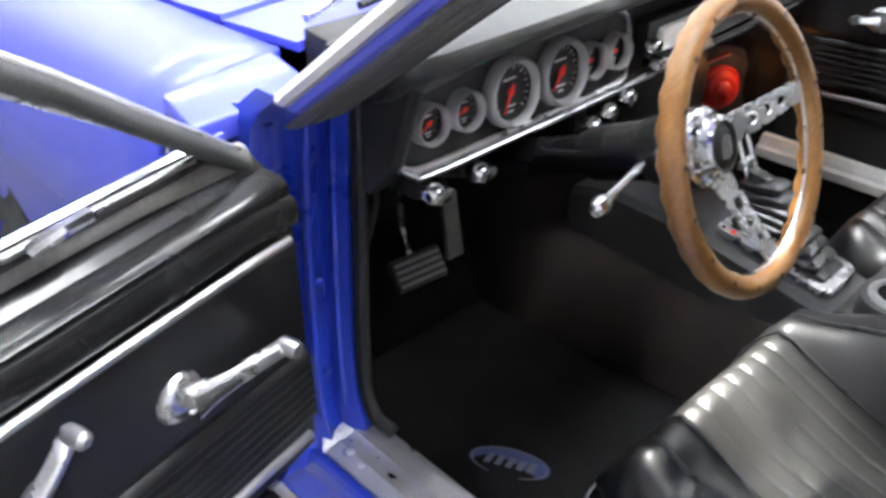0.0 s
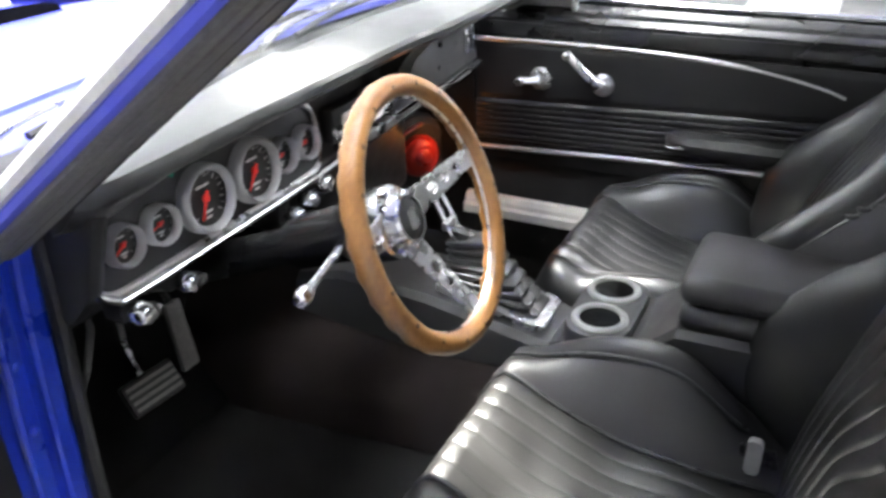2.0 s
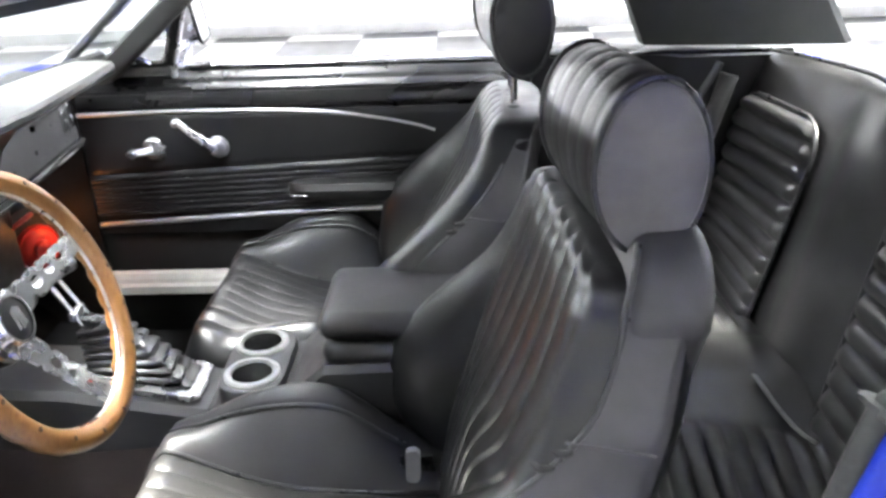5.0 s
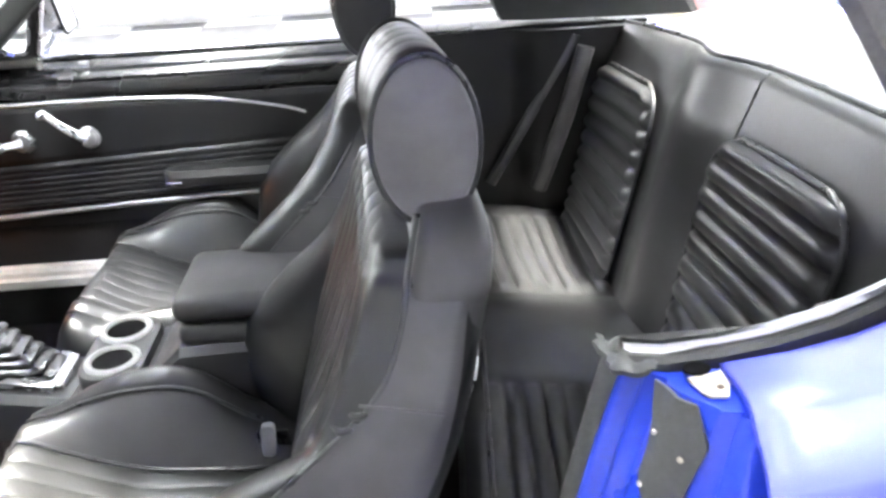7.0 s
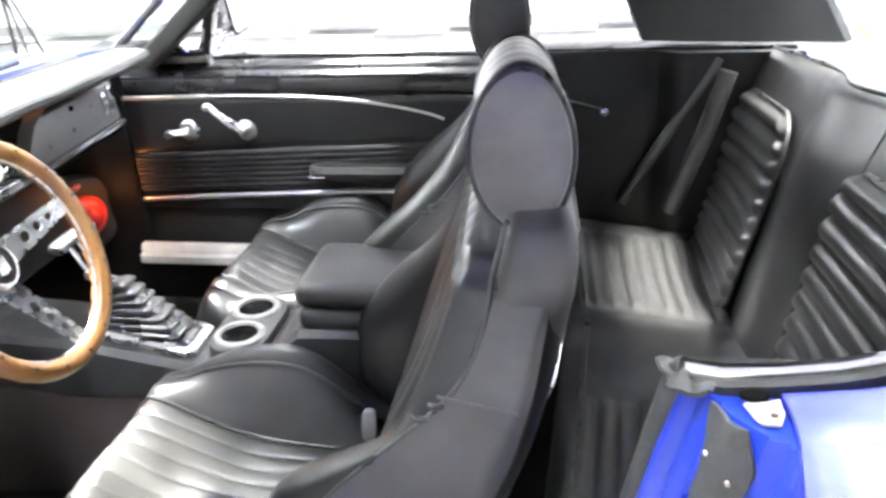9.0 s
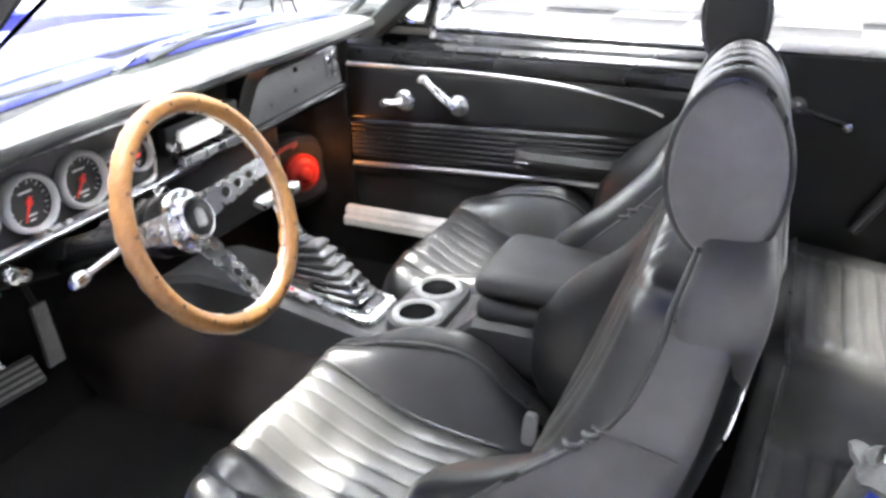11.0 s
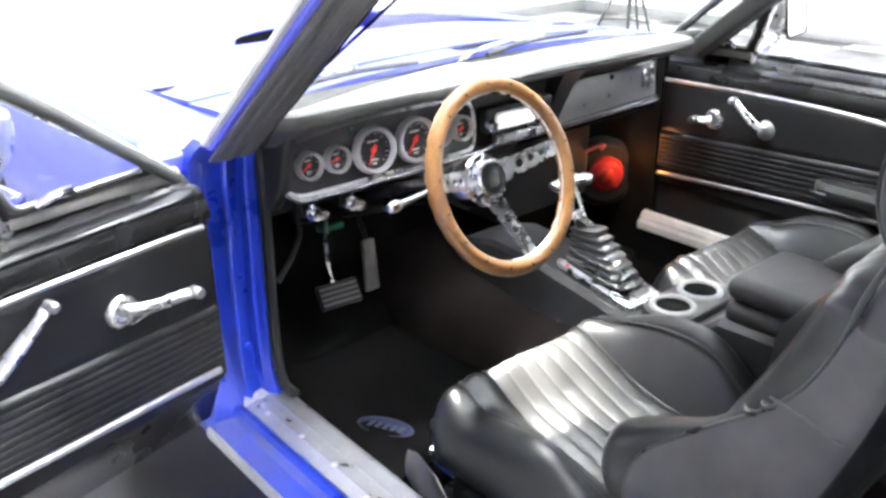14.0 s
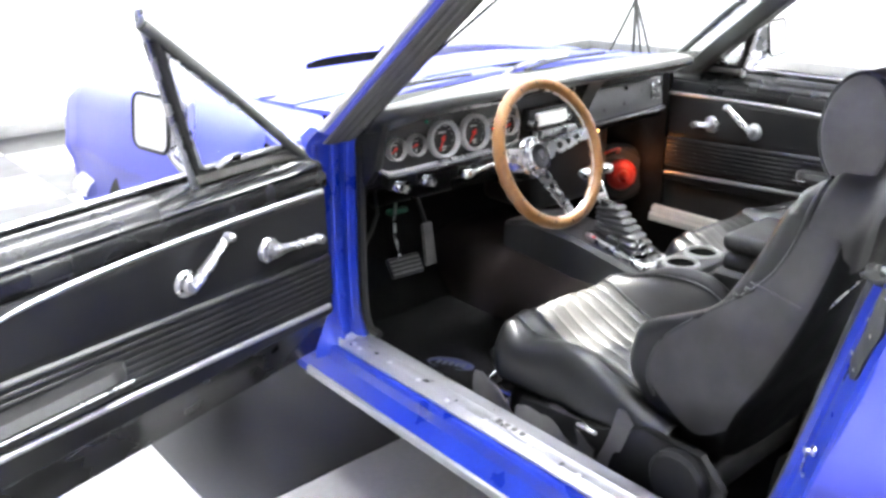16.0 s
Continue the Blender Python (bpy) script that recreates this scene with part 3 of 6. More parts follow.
left_pillar = part("rear_pillar", loft([[(x - 0.008, y - 0.035, z), (x - 0.035, y - 0.10, z), (x - 0.035, -1.45 + 0.25 * (z - 0.9), z), (x + 0.05, -1.45 + 0.25 * (z - 0.9), z), (x + 0.075, y - 0.12, z)] for x, y, z in LEFT_C]), BLUE, car, "blue rear roof pillar")
part("quarter_weatherstrip", loft([[(x, y + 0.002, z), (x + 0.012, y + 0.012, z), (x + 0.030, y + 0.004, z), (x + 0.045, y - 0.004, z), (x + 0.062, y - 0.03, z), (x + 0.070, y - 0.085, z), (x + 0.02, y - 0.085, z), (x - 0.006, y - 0.03, z)] for x, y, z in LEFT_C]), RUBBER_GREY, left_pillar, "grey brown weatherstrip on the pillar edge", 25)
right_c = [(0.585, -0.60, 1.20, -1.0), (0.60, -0.64, 1.12, -1.02), (0.605, -0.683, 1.02, -1.065), (0.61, -0.722, 0.925, -1.12)]
right_pillar = part("rear_pillar", loft([[(x, y, z), (x - 0.012, y - 0.04, z), (x - 0.03, lerp(y, yb, 0.5), z), (x - 0.05, yb, z), (x - 0.03, yb - 0.02, z), (x + 0.10, y - 0.10, z), (x + 0.04, y + 0.005, z)] for x, y, z, yb in right_c]), HEADLINER, car, "black trimmed inner face of the rear pillar")


def rear_glass(u, v):
    a = u * 2 - 1
    return (CX + a * lerp(0.56, 0.50, v), lerp(-1.52, -0.99, v) + 0.05 * a * a, lerp(0.90, 1.262, v))


rg = part("rear_window", sheet(12, 6, rear_glass, 0.005), GLASS, car, "clear rear window")
rg.visible_shadow = False
part("package_shelf", box((CX - 0.60, -1.52, 0.855), (CX + 0.60, -1.06, 0.885), 0.008), VINYL_SOFT, car, "shelf under the rear window")
part("trunk_lid", sheet(12, 8, lambda u, v: (CX + (u * 2 - 1) * 0.66, lerp(-1.53, -2.15, v), 0.835 - 0.03 * v * v - 0.02 * (u * 2 - 1) ** 2), 0.012), BLUE, car, "glossy blue trunk lid")

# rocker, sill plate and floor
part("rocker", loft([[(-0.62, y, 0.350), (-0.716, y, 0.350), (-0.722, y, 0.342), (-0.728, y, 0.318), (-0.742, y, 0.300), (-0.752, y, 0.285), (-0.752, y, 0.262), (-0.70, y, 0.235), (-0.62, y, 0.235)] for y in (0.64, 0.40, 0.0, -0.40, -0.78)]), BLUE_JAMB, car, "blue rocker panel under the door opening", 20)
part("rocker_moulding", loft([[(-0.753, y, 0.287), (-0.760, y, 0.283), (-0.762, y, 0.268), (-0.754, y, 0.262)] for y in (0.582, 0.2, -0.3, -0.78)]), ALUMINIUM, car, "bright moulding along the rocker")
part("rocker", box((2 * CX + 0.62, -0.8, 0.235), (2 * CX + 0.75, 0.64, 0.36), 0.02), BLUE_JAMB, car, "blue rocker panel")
sill = part("sill_plate", loft([[(-0.706, y, 0.352), (-0.707, y, 0.358), (-0.690, y, 0.3615), (-0.683, y, 0.3640), (-0.676, y, 0.3615), (-0.660, y, 0.3615), (-0.653, y, 0.3640), (-0.646, y, 0.3615), (-0.622, y, 0.3605), (-0.608, y, 0.350), (-0.605, y, 0.325), (-0.612, y, 0.325)] for y in [0.50 - 0.04 * i for i in range(31)]]), ALUMINIUM, car, "scuffed ribbed aluminium sill plate", 22)
part("sill_end", slab([(-0.712, 0.50, 0.354), (-0.622, 0.50, 0.354), (-0.632, 0.545, 0.372), (-0.690, 0.530, 0.368)], (0, 0, 0.007), 0.003), ALUMINIUM, sill, "crumpled aluminium end of the sill plate")
for sy in (0.515, 0.47, 0.44, 0.335, 0.225, 0.115, 0.0, -0.12, -0.25, -0.38, -0.5):
    part("screw", turned((-0.684 + 0.006 * math.sin(sy * 40), sy, 0.3635), (0, 0, 1), [(0.0062, 0), (0.0058, 0.0025), (0.0035, 0.004), (0, 0.0042)], 10), BRUSHED, sill)
label_plate = part("emblem_plate", box((-0.672, -0.10, 0.3618), (-0.650, 0.00, 0.3632), 0.0006), CHROME_DULL, sill, "small maker's plate on the sill")
for k in range(4):
    part("emblem_bar", box((-0.668, -0.09 + k * 0.022, 0.3630), (-0.655, -0.078 + k * 0.022, 0.3640)), RUBBER_GREY, sill)

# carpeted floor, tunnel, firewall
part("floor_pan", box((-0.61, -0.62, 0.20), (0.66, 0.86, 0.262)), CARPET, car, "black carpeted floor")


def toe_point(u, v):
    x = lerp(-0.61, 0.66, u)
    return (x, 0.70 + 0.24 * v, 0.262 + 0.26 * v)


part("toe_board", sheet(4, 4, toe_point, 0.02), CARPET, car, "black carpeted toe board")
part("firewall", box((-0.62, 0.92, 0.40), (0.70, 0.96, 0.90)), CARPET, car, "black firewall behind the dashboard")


def tunnel_ring(y):
    w = lerp(0.15, 0.20, smooth((y - 0.1) / 0.7))
    h = lerp(0.40, 0.44, smooth((y - 0.2) / 0.6))
    out = []
    for i in range(15):
        a = math.pi * i / 14
        out.append((0.04 + (w + 0.03) * math.copysign(abs(math.cos(a)) ** 0.55, math.cos(a)), y, 0.25 + (h - 0.25) * abs(math.sin(a)) ** 0.6))
    return out


part("tunnel", loft([tunnel_ring(-0.6 + 0.1 * i) for i in range(16)], closed=False), CARPET_GLOW, car, "carpeted transmission tunnel")
kick = part("kick_panel", slab([(-0.615, 0.50, 0.27), (-0.615, 0.92, 0.27), (-0.615, 0.92, 0.86), (-0.615, 0.50, 0.86)], (-0.015, 0, 0)), PLASTIC, car, "black kick panel")
part("kick_panel", slab([(0.640, 0.535, 0.27), (0.640, 0.92, 0.27), (0.640, 0.92, 0.86), (0.640, 0.535, 0.86)], (0.02, 0, 0)), CARPET, car, "black kick panel")
part("bulkhead_rear", box((-0.62, -0.72, 0.20), (0.68, -0.62, 0.30)), CARPET, car, "black carpet under the rear seat")
part("inner_sill", box((0.608, -0.60, 0.25), (0.70, 0.56, 0.364)), CARPET, car, "black carpeted inner sill")
part("sill_side", box((0.668, -0.58, 0.36), (0.715, 0.60, 0.52), 0.006), PLASTIC, car, "black lower edge inside the passenger door")
part("step_trim", loft([[(0.600, y, 0.365), (0.600, y, 0.385), (0.606, y, 0.392), (0.612, y, 0.385), (0.612, y, 0.400), (0.618, y, 0.412), (0.634, y, 0.414), (0.640, y, 0.365)] for y in (0.55, 0.2, -0.2, -0.6)]), PALE_TRIM, car, "ribbed bright sill plate on the passenger side", 20)

# latch pillar and rear quarter on the driver's side
bp = []
for z, yi in ((0.34, -0.56), (0.42, -0.575), (0.52, -0.606), (0.62, -0.630), (0.72, -0.653), (0.80, -0.672), (0.86, -0.688), (0.882, -0.694)):
    yo = yi - 0.045
    bp.append([(-0.618, yi + 0.004, z), (-0.632, yi + 0.004, z), (-0.639, yi - 0.012, z), (-0.645, yi - 0.011, z), (-0.657, yi - 0.024, z), (-0.664, yi - 0.023, z), (-0.680, yi - 0.032, z), (-0.702, yi - 0.052, z), (-0.712, yi - 0.053, z), (-0.722, yi - 0.070, z), (-0.733, yi - 0.066, z), (-0.744, yi - 0.074, z), (-0.754, yi - 0.080, z), (-0.756, yi - 0.100, z), (-0.62, yi - 0.10, z)])
for ring in bp:      # the outer flange leans in towards the shoulder of the quarter panel
    k = lerp(1.0, 0.42, smooth((ring[0][2] - 0.76) / 0.12))
    ring[:] = [(-0.70 + (x + 0.70) * k if x < -0.70 else x, y, z) for x, y, z in ring]
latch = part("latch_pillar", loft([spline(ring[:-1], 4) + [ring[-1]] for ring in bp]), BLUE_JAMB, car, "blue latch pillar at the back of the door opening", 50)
PILLAR_Z, PILLAR_Y = (0.34, 0.42, 0.52, 0.62, 0.72, 0.80, 0.86, 0.882), (-0.56, -0.575, -0.606, -0.630, -0.653, -0.672, -0.688, -0.694)


def jamb_face(x, z, proud=0.0):
    """On the slanting rear face of the door opening, proud of it."""
    y = table(PILLAR_Z, PILLAR_Y, z) - table((0.632, 0.642, 0.668, 0.680, 0.702, 0.722, 0.758), (-0.004, 0.012, 0.028, 0.032, 0.052, 0.066, 0.082), -x)
    return Vector((x - 0.5 * proud, y + proud, z))


def strip_point(u, v):
    z = lerp(0.766, 0.881, v)
    xa = table((0.766, 0.776, 0.798, 0.850, 0.881), (-0.694, -0.684, -0.669, -0.664, -0.653), z)
    xb = table((0.766, 0.776, 0.798, 0.850, 0.881), (-0.700, -0.702, -0.706, -0.708, -0.692), z)
    return jamb_face(lerp(xa, xb, u), z, 0.005 + 0.002 * math.sin(math.pi * u) + 0.0010 * math.sin(z * 90 + u * 5))


part("striker_strip", sheet(6, 24, strip_point, 0.004), STRIP_GREY, latch, "worn grey rubber strip on the latch pillar", 60)
for x, z in ((-0.671, 0.842), (-0.696, 0.832), (-0.676, 0.792), (-0.697, 0.780)):
    part("screw", turned(jamb_face(x, z, 0.007), (-0.6, 1, 0), [(0.0030, 0), (0.0026, 0.0015), (0, 0.002)], 8), BARE_STEEL, latch)
part("striker_bracket", slab([(-0.664, -0.732, 0.884), (-0.683, -0.738, 0.884), (-0.690, -0.743, 0.883), (-0.694, -0.757, 0.885), (-0.680, -0.7625, 0.887), (-0.662, -0.761, 0.888), (-0.667, -0.750, 0.888)], (0, 0, 0.003), 0.001), BARE_STEEL, latch, "bare cream metal bracket at the top of the pillar")
part("bracket_screw", turned((-0.682, -0.754, 0.8875), (0, 0, 1), [(0.004, 0), (0.0035, 0.0015), (0, 0.0025)], 8), RIVET, latch)
# Black disc laid on top as the shade of a hole
part("striker_cavity", slab([(-0.658 + 0.0085 * math.cos(a), -0.742 + 0.012 * math.sin(a), 0.8885) for a in [math.tau * i / 12 for i in range(12)]], (0, 0, 0.003), 0.0008), SHADE_BLACK, latch, "black disc standing for a shaded hole in the pillar")
part("door_striker", joined(turned(jamb_face(-0.690, 0.634, 0.001), (-0.6, 1, 0), [(0.009, 0), (0.009, 0.004), (0.005, 0.007), (0.004, 0.014), (0.0065, 0.015), (0, 0.017)], 14),
                            tube([jamb_face(-0.691, 0.630, 0.010), jamb_face(-0.693, 0.606, 0.010), jamb_face(-0.692, 0.590, 0.004)], 0.0025, 8)), CHROME_DULL, latch, "small bright striker pin on the pillar")
part("door_seal", tube(spline([(-0.622, -0.560, 0.372), (-0.616, -0.588, 0.45), (-0.614, -0.625, 0.60), (-0.614, -0.655, 0.74), (-0.614, -0.684, 0.868), (-0.618, -0.694, 0.888)]), 0.013, 10), STRIP_GREY, car, "worn grey rubber door seal")


def quarter_ring(y):
    back = (-0.765, -0.814, -0.870, -0.918, -0.950, -1.05, -1.20)
    rise = table(tuple(-q for q in back), (0.0, 0.002, 0.007, 0.013, 0.019, 0.036, 0.05), -y)
    inn = table(tuple(-q for q in back), (0.0, 0.004, 0.012, 0.024, 0.033, 0.055, 0.07), -y)
    low = table(tuple(-q for q in back), (0.0, 0.009, 0.020, 0.029, 0.034, 0.052, 0.066), -y)
    pts = [(-0.648 + inn, 0.887 + rise), (-0.660 + inn, 0.893 + rise), (-0.680 + inn, 0.898 + rise), (-0.700 + inn * 0.8, 0.899 + rise), (-0.716 + inn * 0.6, 0.897 + rise), (-0.724 + inn * 0.6, 0.892 + rise),
           (-0.728 + inn * 0.5, 0.888 + rise), (-0.744 + inn * 0.3, 0.876 + low * 0.98), (-0.760 + inn * 0.2, 0.864 + low), (-0.773, 0.8535 + low), (-0.776, 0.8475 + low), (-0.780, 0.826 + low), (-0.790, 0.795 + low * 0.5), (-0.820, 0.74), (-0.832, 0.69), (-0.826, 0.675), (-0.812, 0.62), (-0.805, 0.50), (-0.795, 0.40), (-0.78, 0.33)]
    return [(x, y, z) for x, z in pts]


quarter = part("quarter_panel", loft([quarter_ring(y) for y in [-0.765 - 0.06 * i for i in range(24)]], closed=False), BLUE, car, "glossy blue rear quarter panel")
bm = bmesh.new()
bm.from_mesh(quarter.data)
for v in bm.verts:
    w = ORIGIN[car] + v.co
    if w.y > -0.80:
        v.co.y += 0.20 * max(0.0, 0.88 - w.z) * min(1.0, (0.88 - w.z) * 3 + 0.2)
bmesh.ops.solidify(bm, geom=bm.faces[:], thickness=0.012)
bm.to_mesh(quarter.data)
bm.free()
SILL_LINE = ((-0.628, -0.690, 0.886), (-0.640, -0.72, 0.889), (-0.640, -0.765, 0.892), (-0.634, -0.814, 0.895), (-0.622, -0.870, 0.901), (-0.606, -0.918, 0.908), (-0.594, -0.950, 0.914), (-0.566, -1.05, 0.930), (-0.555, -1.12, 0.938))
part("belt_moulding", loft([[(x + 0.003, y, z - 0.004), (x + 0.004, y, z + 0.006), (x + 0.008, y, z + 0.010), (x + 0.015, y, z + 0.010), (x + 0.020, y, z + 0.006), (x + 0.021, y, z - 0.004)] for x, y, z in SILL_LINE]), CHROME, car, "bright moulding along the quarter window sill")
part("belt_rubber", loft([[(x - 0.009, y, z - 0.012), (x - 0.008, y, z + 0.001), (x - 0.002, y, z + 0.004), (x + 0.004, y, z + 0.002), (x + 0.004, y, z - 0.012)] for x, y, z in SILL_LINE]), RUBBER, car, "black rubber beside the bright moulding")
def cap_point(u, v):
    w = 0.0032 * math.sin(9 * u + 4 * v) + 0.0020 * math.sin(23 * u + 11 * v)
    return (lerp(-0.602, -0.652, u) + 0.3 * w, lerp(-0.668, -0.704, v) - 0.008 * u + w * 0.6, 0.888 + 0.002 * math.sin(7 * u + 9 * v) + 0.002 * math.sin(math.pi * u))


part("corner_cap", sheet(12, 8, cap_point, 0.005), STRIP_GREY, car, "cracked grey rubber cap on the pillar corner")

# passenger side: quarter outside, belt edge
part("quarter_panel", loft([[mirror_x(p) - Vector((0, 0, 0.07 * smooth((-0.80 - y) / 0.25))) for p in quarter_ring(y)] for y in [-0.66 - 0.07 * i for i in range(22)]], closed=False), BLUE, car, "glossy blue rear quarter panel")


# ---- doors ----
def car_door(label, place, latch_s, latch_tip, crank_tip, trim_s, mirror_s, lean):
    """A door in its own axes: s back from the hinge, n into the cabin, z up; place() turns them into the world."""
    def P(s, n, z):
        return place(s, n, z)

    smax = 1.10
    shell = [(-0.002, 0.500), (-0.002, 0.845), (-0.010, 0.852), (-0.10, 0.862), (-0.102, 0.395), (-0.085, 0.380), (-0.066, 0.380), (-0.058, 0.400), (-0.022, 0.480)]
    ob = part("door", loft([[P(s, n, z) for n, z in shell] for s in (-0.004, 0.0, 0.5, smax - 0.02, smax)]), BLACK_PAINT, car, label)
    part("outer_skin", sheet(24, 14, lambda u, v: P(lerp(-0.02, smax, u), -0.105 - 0.03 * math.sin(math.pi * min(1, v * 1.15)) * 0.8, lerp(0.365, 0.872, v)), 0.006), BLUE, ob, "glossy blue outer skin of the door")
    top = [(-0.001, 0.802), (0.006, 0.808), (0.007, 0.828), (0.001, 0.838), (-0.012, 0.840), (-0.022, 0.846), (-0.034, 0.860), (-0.050, 0.872), (-0.066, 0.874), (-0.068, 0.866), (-0.02, 0.82)]
    part("door_top", loft([[P(s, n, z - 0.012 * smooth((0.05 - s) / 0.1)) for n, z in top] for s in [-0.006 + 0.0553 * i for i in range(21)]]), BLACK_PAINT, ob, "glossy black top rail of the door")
    # black strip painted as the shade in the window slot
    part("window_slot", slab([P(0.34, -0.070, 0.873), P(smax, -0.070, 0.873), P(smax, -0.078, 0.873), P(0.34, -0.078, 0.873)], (0, 0, -0.02)), SHADE_BLACK, ob, "black strip standing for shade in the window slot")
    edge = [(-0.078, 0.868), (-0.077, 0.884), (-0.083, 0.888), (-0.094, 0.884), (-0.104, 0.872), (-0.104, 0.862)]
    part("belt_moulding", loft([[P(s, n, z) for n, z in edge] for s in (0.02, 0.2, 0.5, 0.8, smax)]), CHROME, ob, "bright moulding along the window sill")

    def card(u, v):
        s, z = lerp(0.014, 1.06, u), lerp(0.505, 0.797, v)
        lo, hi = 0.552 + 0.03 * s, 0.645 + 0.042 * s
        n = 0.006 + 0.004 * smooth((z - hi) / 0.02) * smooth((0.80 - z) / 0.02)
        if lo < z < hi:
            k = (z - lo) / (hi - lo) * 7
            n += 0.0085 * abs(math.sin(math.pi * k)) ** 0.7
        return P(s, n, z)

    cd = part("door_card", sheet(28, 110, card, 0.006), VINYL_CARD, ob, "black vinyl door card with moulded ribs", 60)
    tp = [(0.018, 0.794), (0.10, 0.797), (0.30, 0.800), (0.50, 0.798), (0.65, 0.790), (0.76, 0.776), (0.85, 0.757), (0.895, 0.742)]
    part("upper_trim", tube(spline([P(s, 0.012, z) for s, z in tp], 6), 0.0052, 14), BRUSHED, ob, "thin chrome trim line")
    lp = [(0.022, 0.525), (0.2, 0.534), (0.5, 0.548), (0.78, 0.557), (1.02, 0.562)]
    part("lower_trim", tube(spline([P(s, 0.013, z) for s, z in lp], 6), 0.0066, 14), BRUSHED, ob, "chrome trim line below the ribs")
    arm = [(0.012, 0.592), (0.050, 0.588), (0.062, 0.600), (0.064, 0.618), (0.052, 0.632), (0.012, 0.636)]
    rest = part("armrest", loft([[P(s, n * k, lerp(0.612, z, k2)) for n, z in arm] for s, k, k2 in ((0.55, 0.35, 0.7), (0.57, 0.8, 0.95), (0.60, 1.0, 1.0), (0.80, 1.0, 1.05), (0.98, 1.0, 1.08), (1.02, 0.8, 1.0))]), PLASTIC, ob, "black padded armrest")
    part("armrest_trim", tube([P(s, 0.064, 0.609 + 0.01 * (s - 0.55)) for s in trim_s], 0.0022, 8), CHROME_DULL, ob, "chrome line on the armrest")
    # window crank
    cb = P(0.398, 0.011, 0.716)
    nrm = (Vector(P(0, 1, 0)) - Vector(P(0, 0, 0))).normalized()
    tip = Vector(P(*crank_tip))
    root = cb + nrm * 0.024
    part("window_crank", joined(
        turned(cb, nrm, [(0.026, 0), (0.026, 0.005), (0.022, 0.009), (0.019, 0.010), (0.018, 0.020), (0.013, 0.025), (0.0, 0.026)], 28),
        tube(spline([root, lerp(root, tip, 0.35) + nrm * 0.004, lerp(root, tip, 0.8) + nrm * 0.004, tip], 5), [lerp(0.0125, 0.0072, i / 15) for i in range(16)], 14, flat=0.55),
        turned(tip, nrm, [(0.005, -0.006), (0.008, -0.002), (0.009, 0.008), (0.008, 0.018), (0.004, 0.022), (0.0, 0.0225)], 18)), CHROME_DULL, ob, "chrome window crank")
    lb = P(latch_s, 0.011, 0.716)
    lt = Vector(P(*latch_tip))
    part("latch_handle", joined(
        turned(lb, nrm, [(0.027, 0), (0.027, 0.006), (0.024, 0.011), (0.018, 0.014), (0.016, 0.011), (0.008, 0.013), (0.0, 0.013)], 28),
        tube(spline([lb + nrm * 0.018, lerp(lb, lt, 0.4) + nrm * 0.012, lt], 5), [0.020, 0.0175, 0.015, 0.013, 0.0115, 0.0105, 0.0100, 0.0096, 0.0094, 0.0092, 0.009], 14, flat=0.5),
        turned(lt - nrm * 0.008, nrm, [(0.006, 0), (0.0095, 0.004), (0.0100, 0.020), (0.008, 0.025), (0, 0.026)], 18)), CHROME_DULL, ob, "chrome door latch handle")
    # quarter-light, leaning in towards the roof
    def V(s, n, z):
        k = (z - 0.88) / 0.32 * lean
        return P(s + 0.085 * k, n + 0.137 * k, z)

    A, T, B = V(0.010, -0.045, 0.872), V(0.383, -0.050, 1.202), V(0.300, -0.050, 0.882)
    low, mid = Vector((0, 0, -0.010)), lerp(Vector(A), Vector(T), 0.5) + Vector((0, 0, 0.006))
    part("vent_window", tube([Vector(A) + low, mid + low, Vector(T) + low], 0.0125, 12, flat=0.8), STRIP_GREY, ob, "grey black framed vent window")
    part("frame_edge", tube([A, mid, T], 0.0055, 10), BRUSHED, ob, "dull metal edge of the vent frame")
    part("vent_post", tube([Vector(T) + Vector((0, 0, 0.012)), T, B, Vector(B) + Vector((0, 0, -0.03))], 0.0125, 10, flat=0.65), CHROME_DULL, ob, "metal division post")
    part("post_rubber", tube([V(0.366, -0.044, 1.165), V(0.352, -0.044, 1.10), V(0.298, -0.044, 0.895)], 0.0085, 8), RUBBER, ob, "black rubber channel beside the post")
    part("vent_sill", tube([A, V(0.15, -0.05, 0.880), B], 0.014, 10, flat=0.8), RUBBER_GREY, ob)
    ins = [(0.066, 0.902), (0.078, 0.918), (0.22, 1.036), (0.336, 1.134), (0.343, 1.134), (0.344, 1.124), (0.290, 0.916), (0.284, 0.906), (0.274, 0.902)]
    part("vent_rubber", tube([V(s, -0.046, z) for s, z in ((0.050, 0.895), (0.070, 0.924), (0.22, 1.050), (0.345, 1.154), (0.353, 1.146), (0.297, 0.905), (0.288, 0.896))], 0.0075, 10, closed=True), RUBBER_WORN, ob, "black rubber round the vent glass")
    part("vent_frame", tube([V(s, -0.043, z) for s, z in ins], 0.0042, 10, closed=True), CHROME_DULL, ob, "thin bright frame round the glass")
    pane = part("pane", slab([V(s, -0.047, z) for s, z in ins], (Vector(P(0, -0.004, 0)) - Vector(P(0, 0, 0)))), GLASS, ob, "clear glass pane")
    pane.visible_shadow = False
    part("vent_latch", tube(spline([V(0.255, -0.036, 0.900), V(0.235, -0.028, 0.912), V(0.205, -0.028, 0.914)], 4), 0.007, 8), CHROME, ob, "chrome vent latch")
    # outside mirror
    def M(d, a, b):
        return P(mirror_s - d + 0.12 * a - 0.16 * b, -0.150 + a, 0.980 + b)

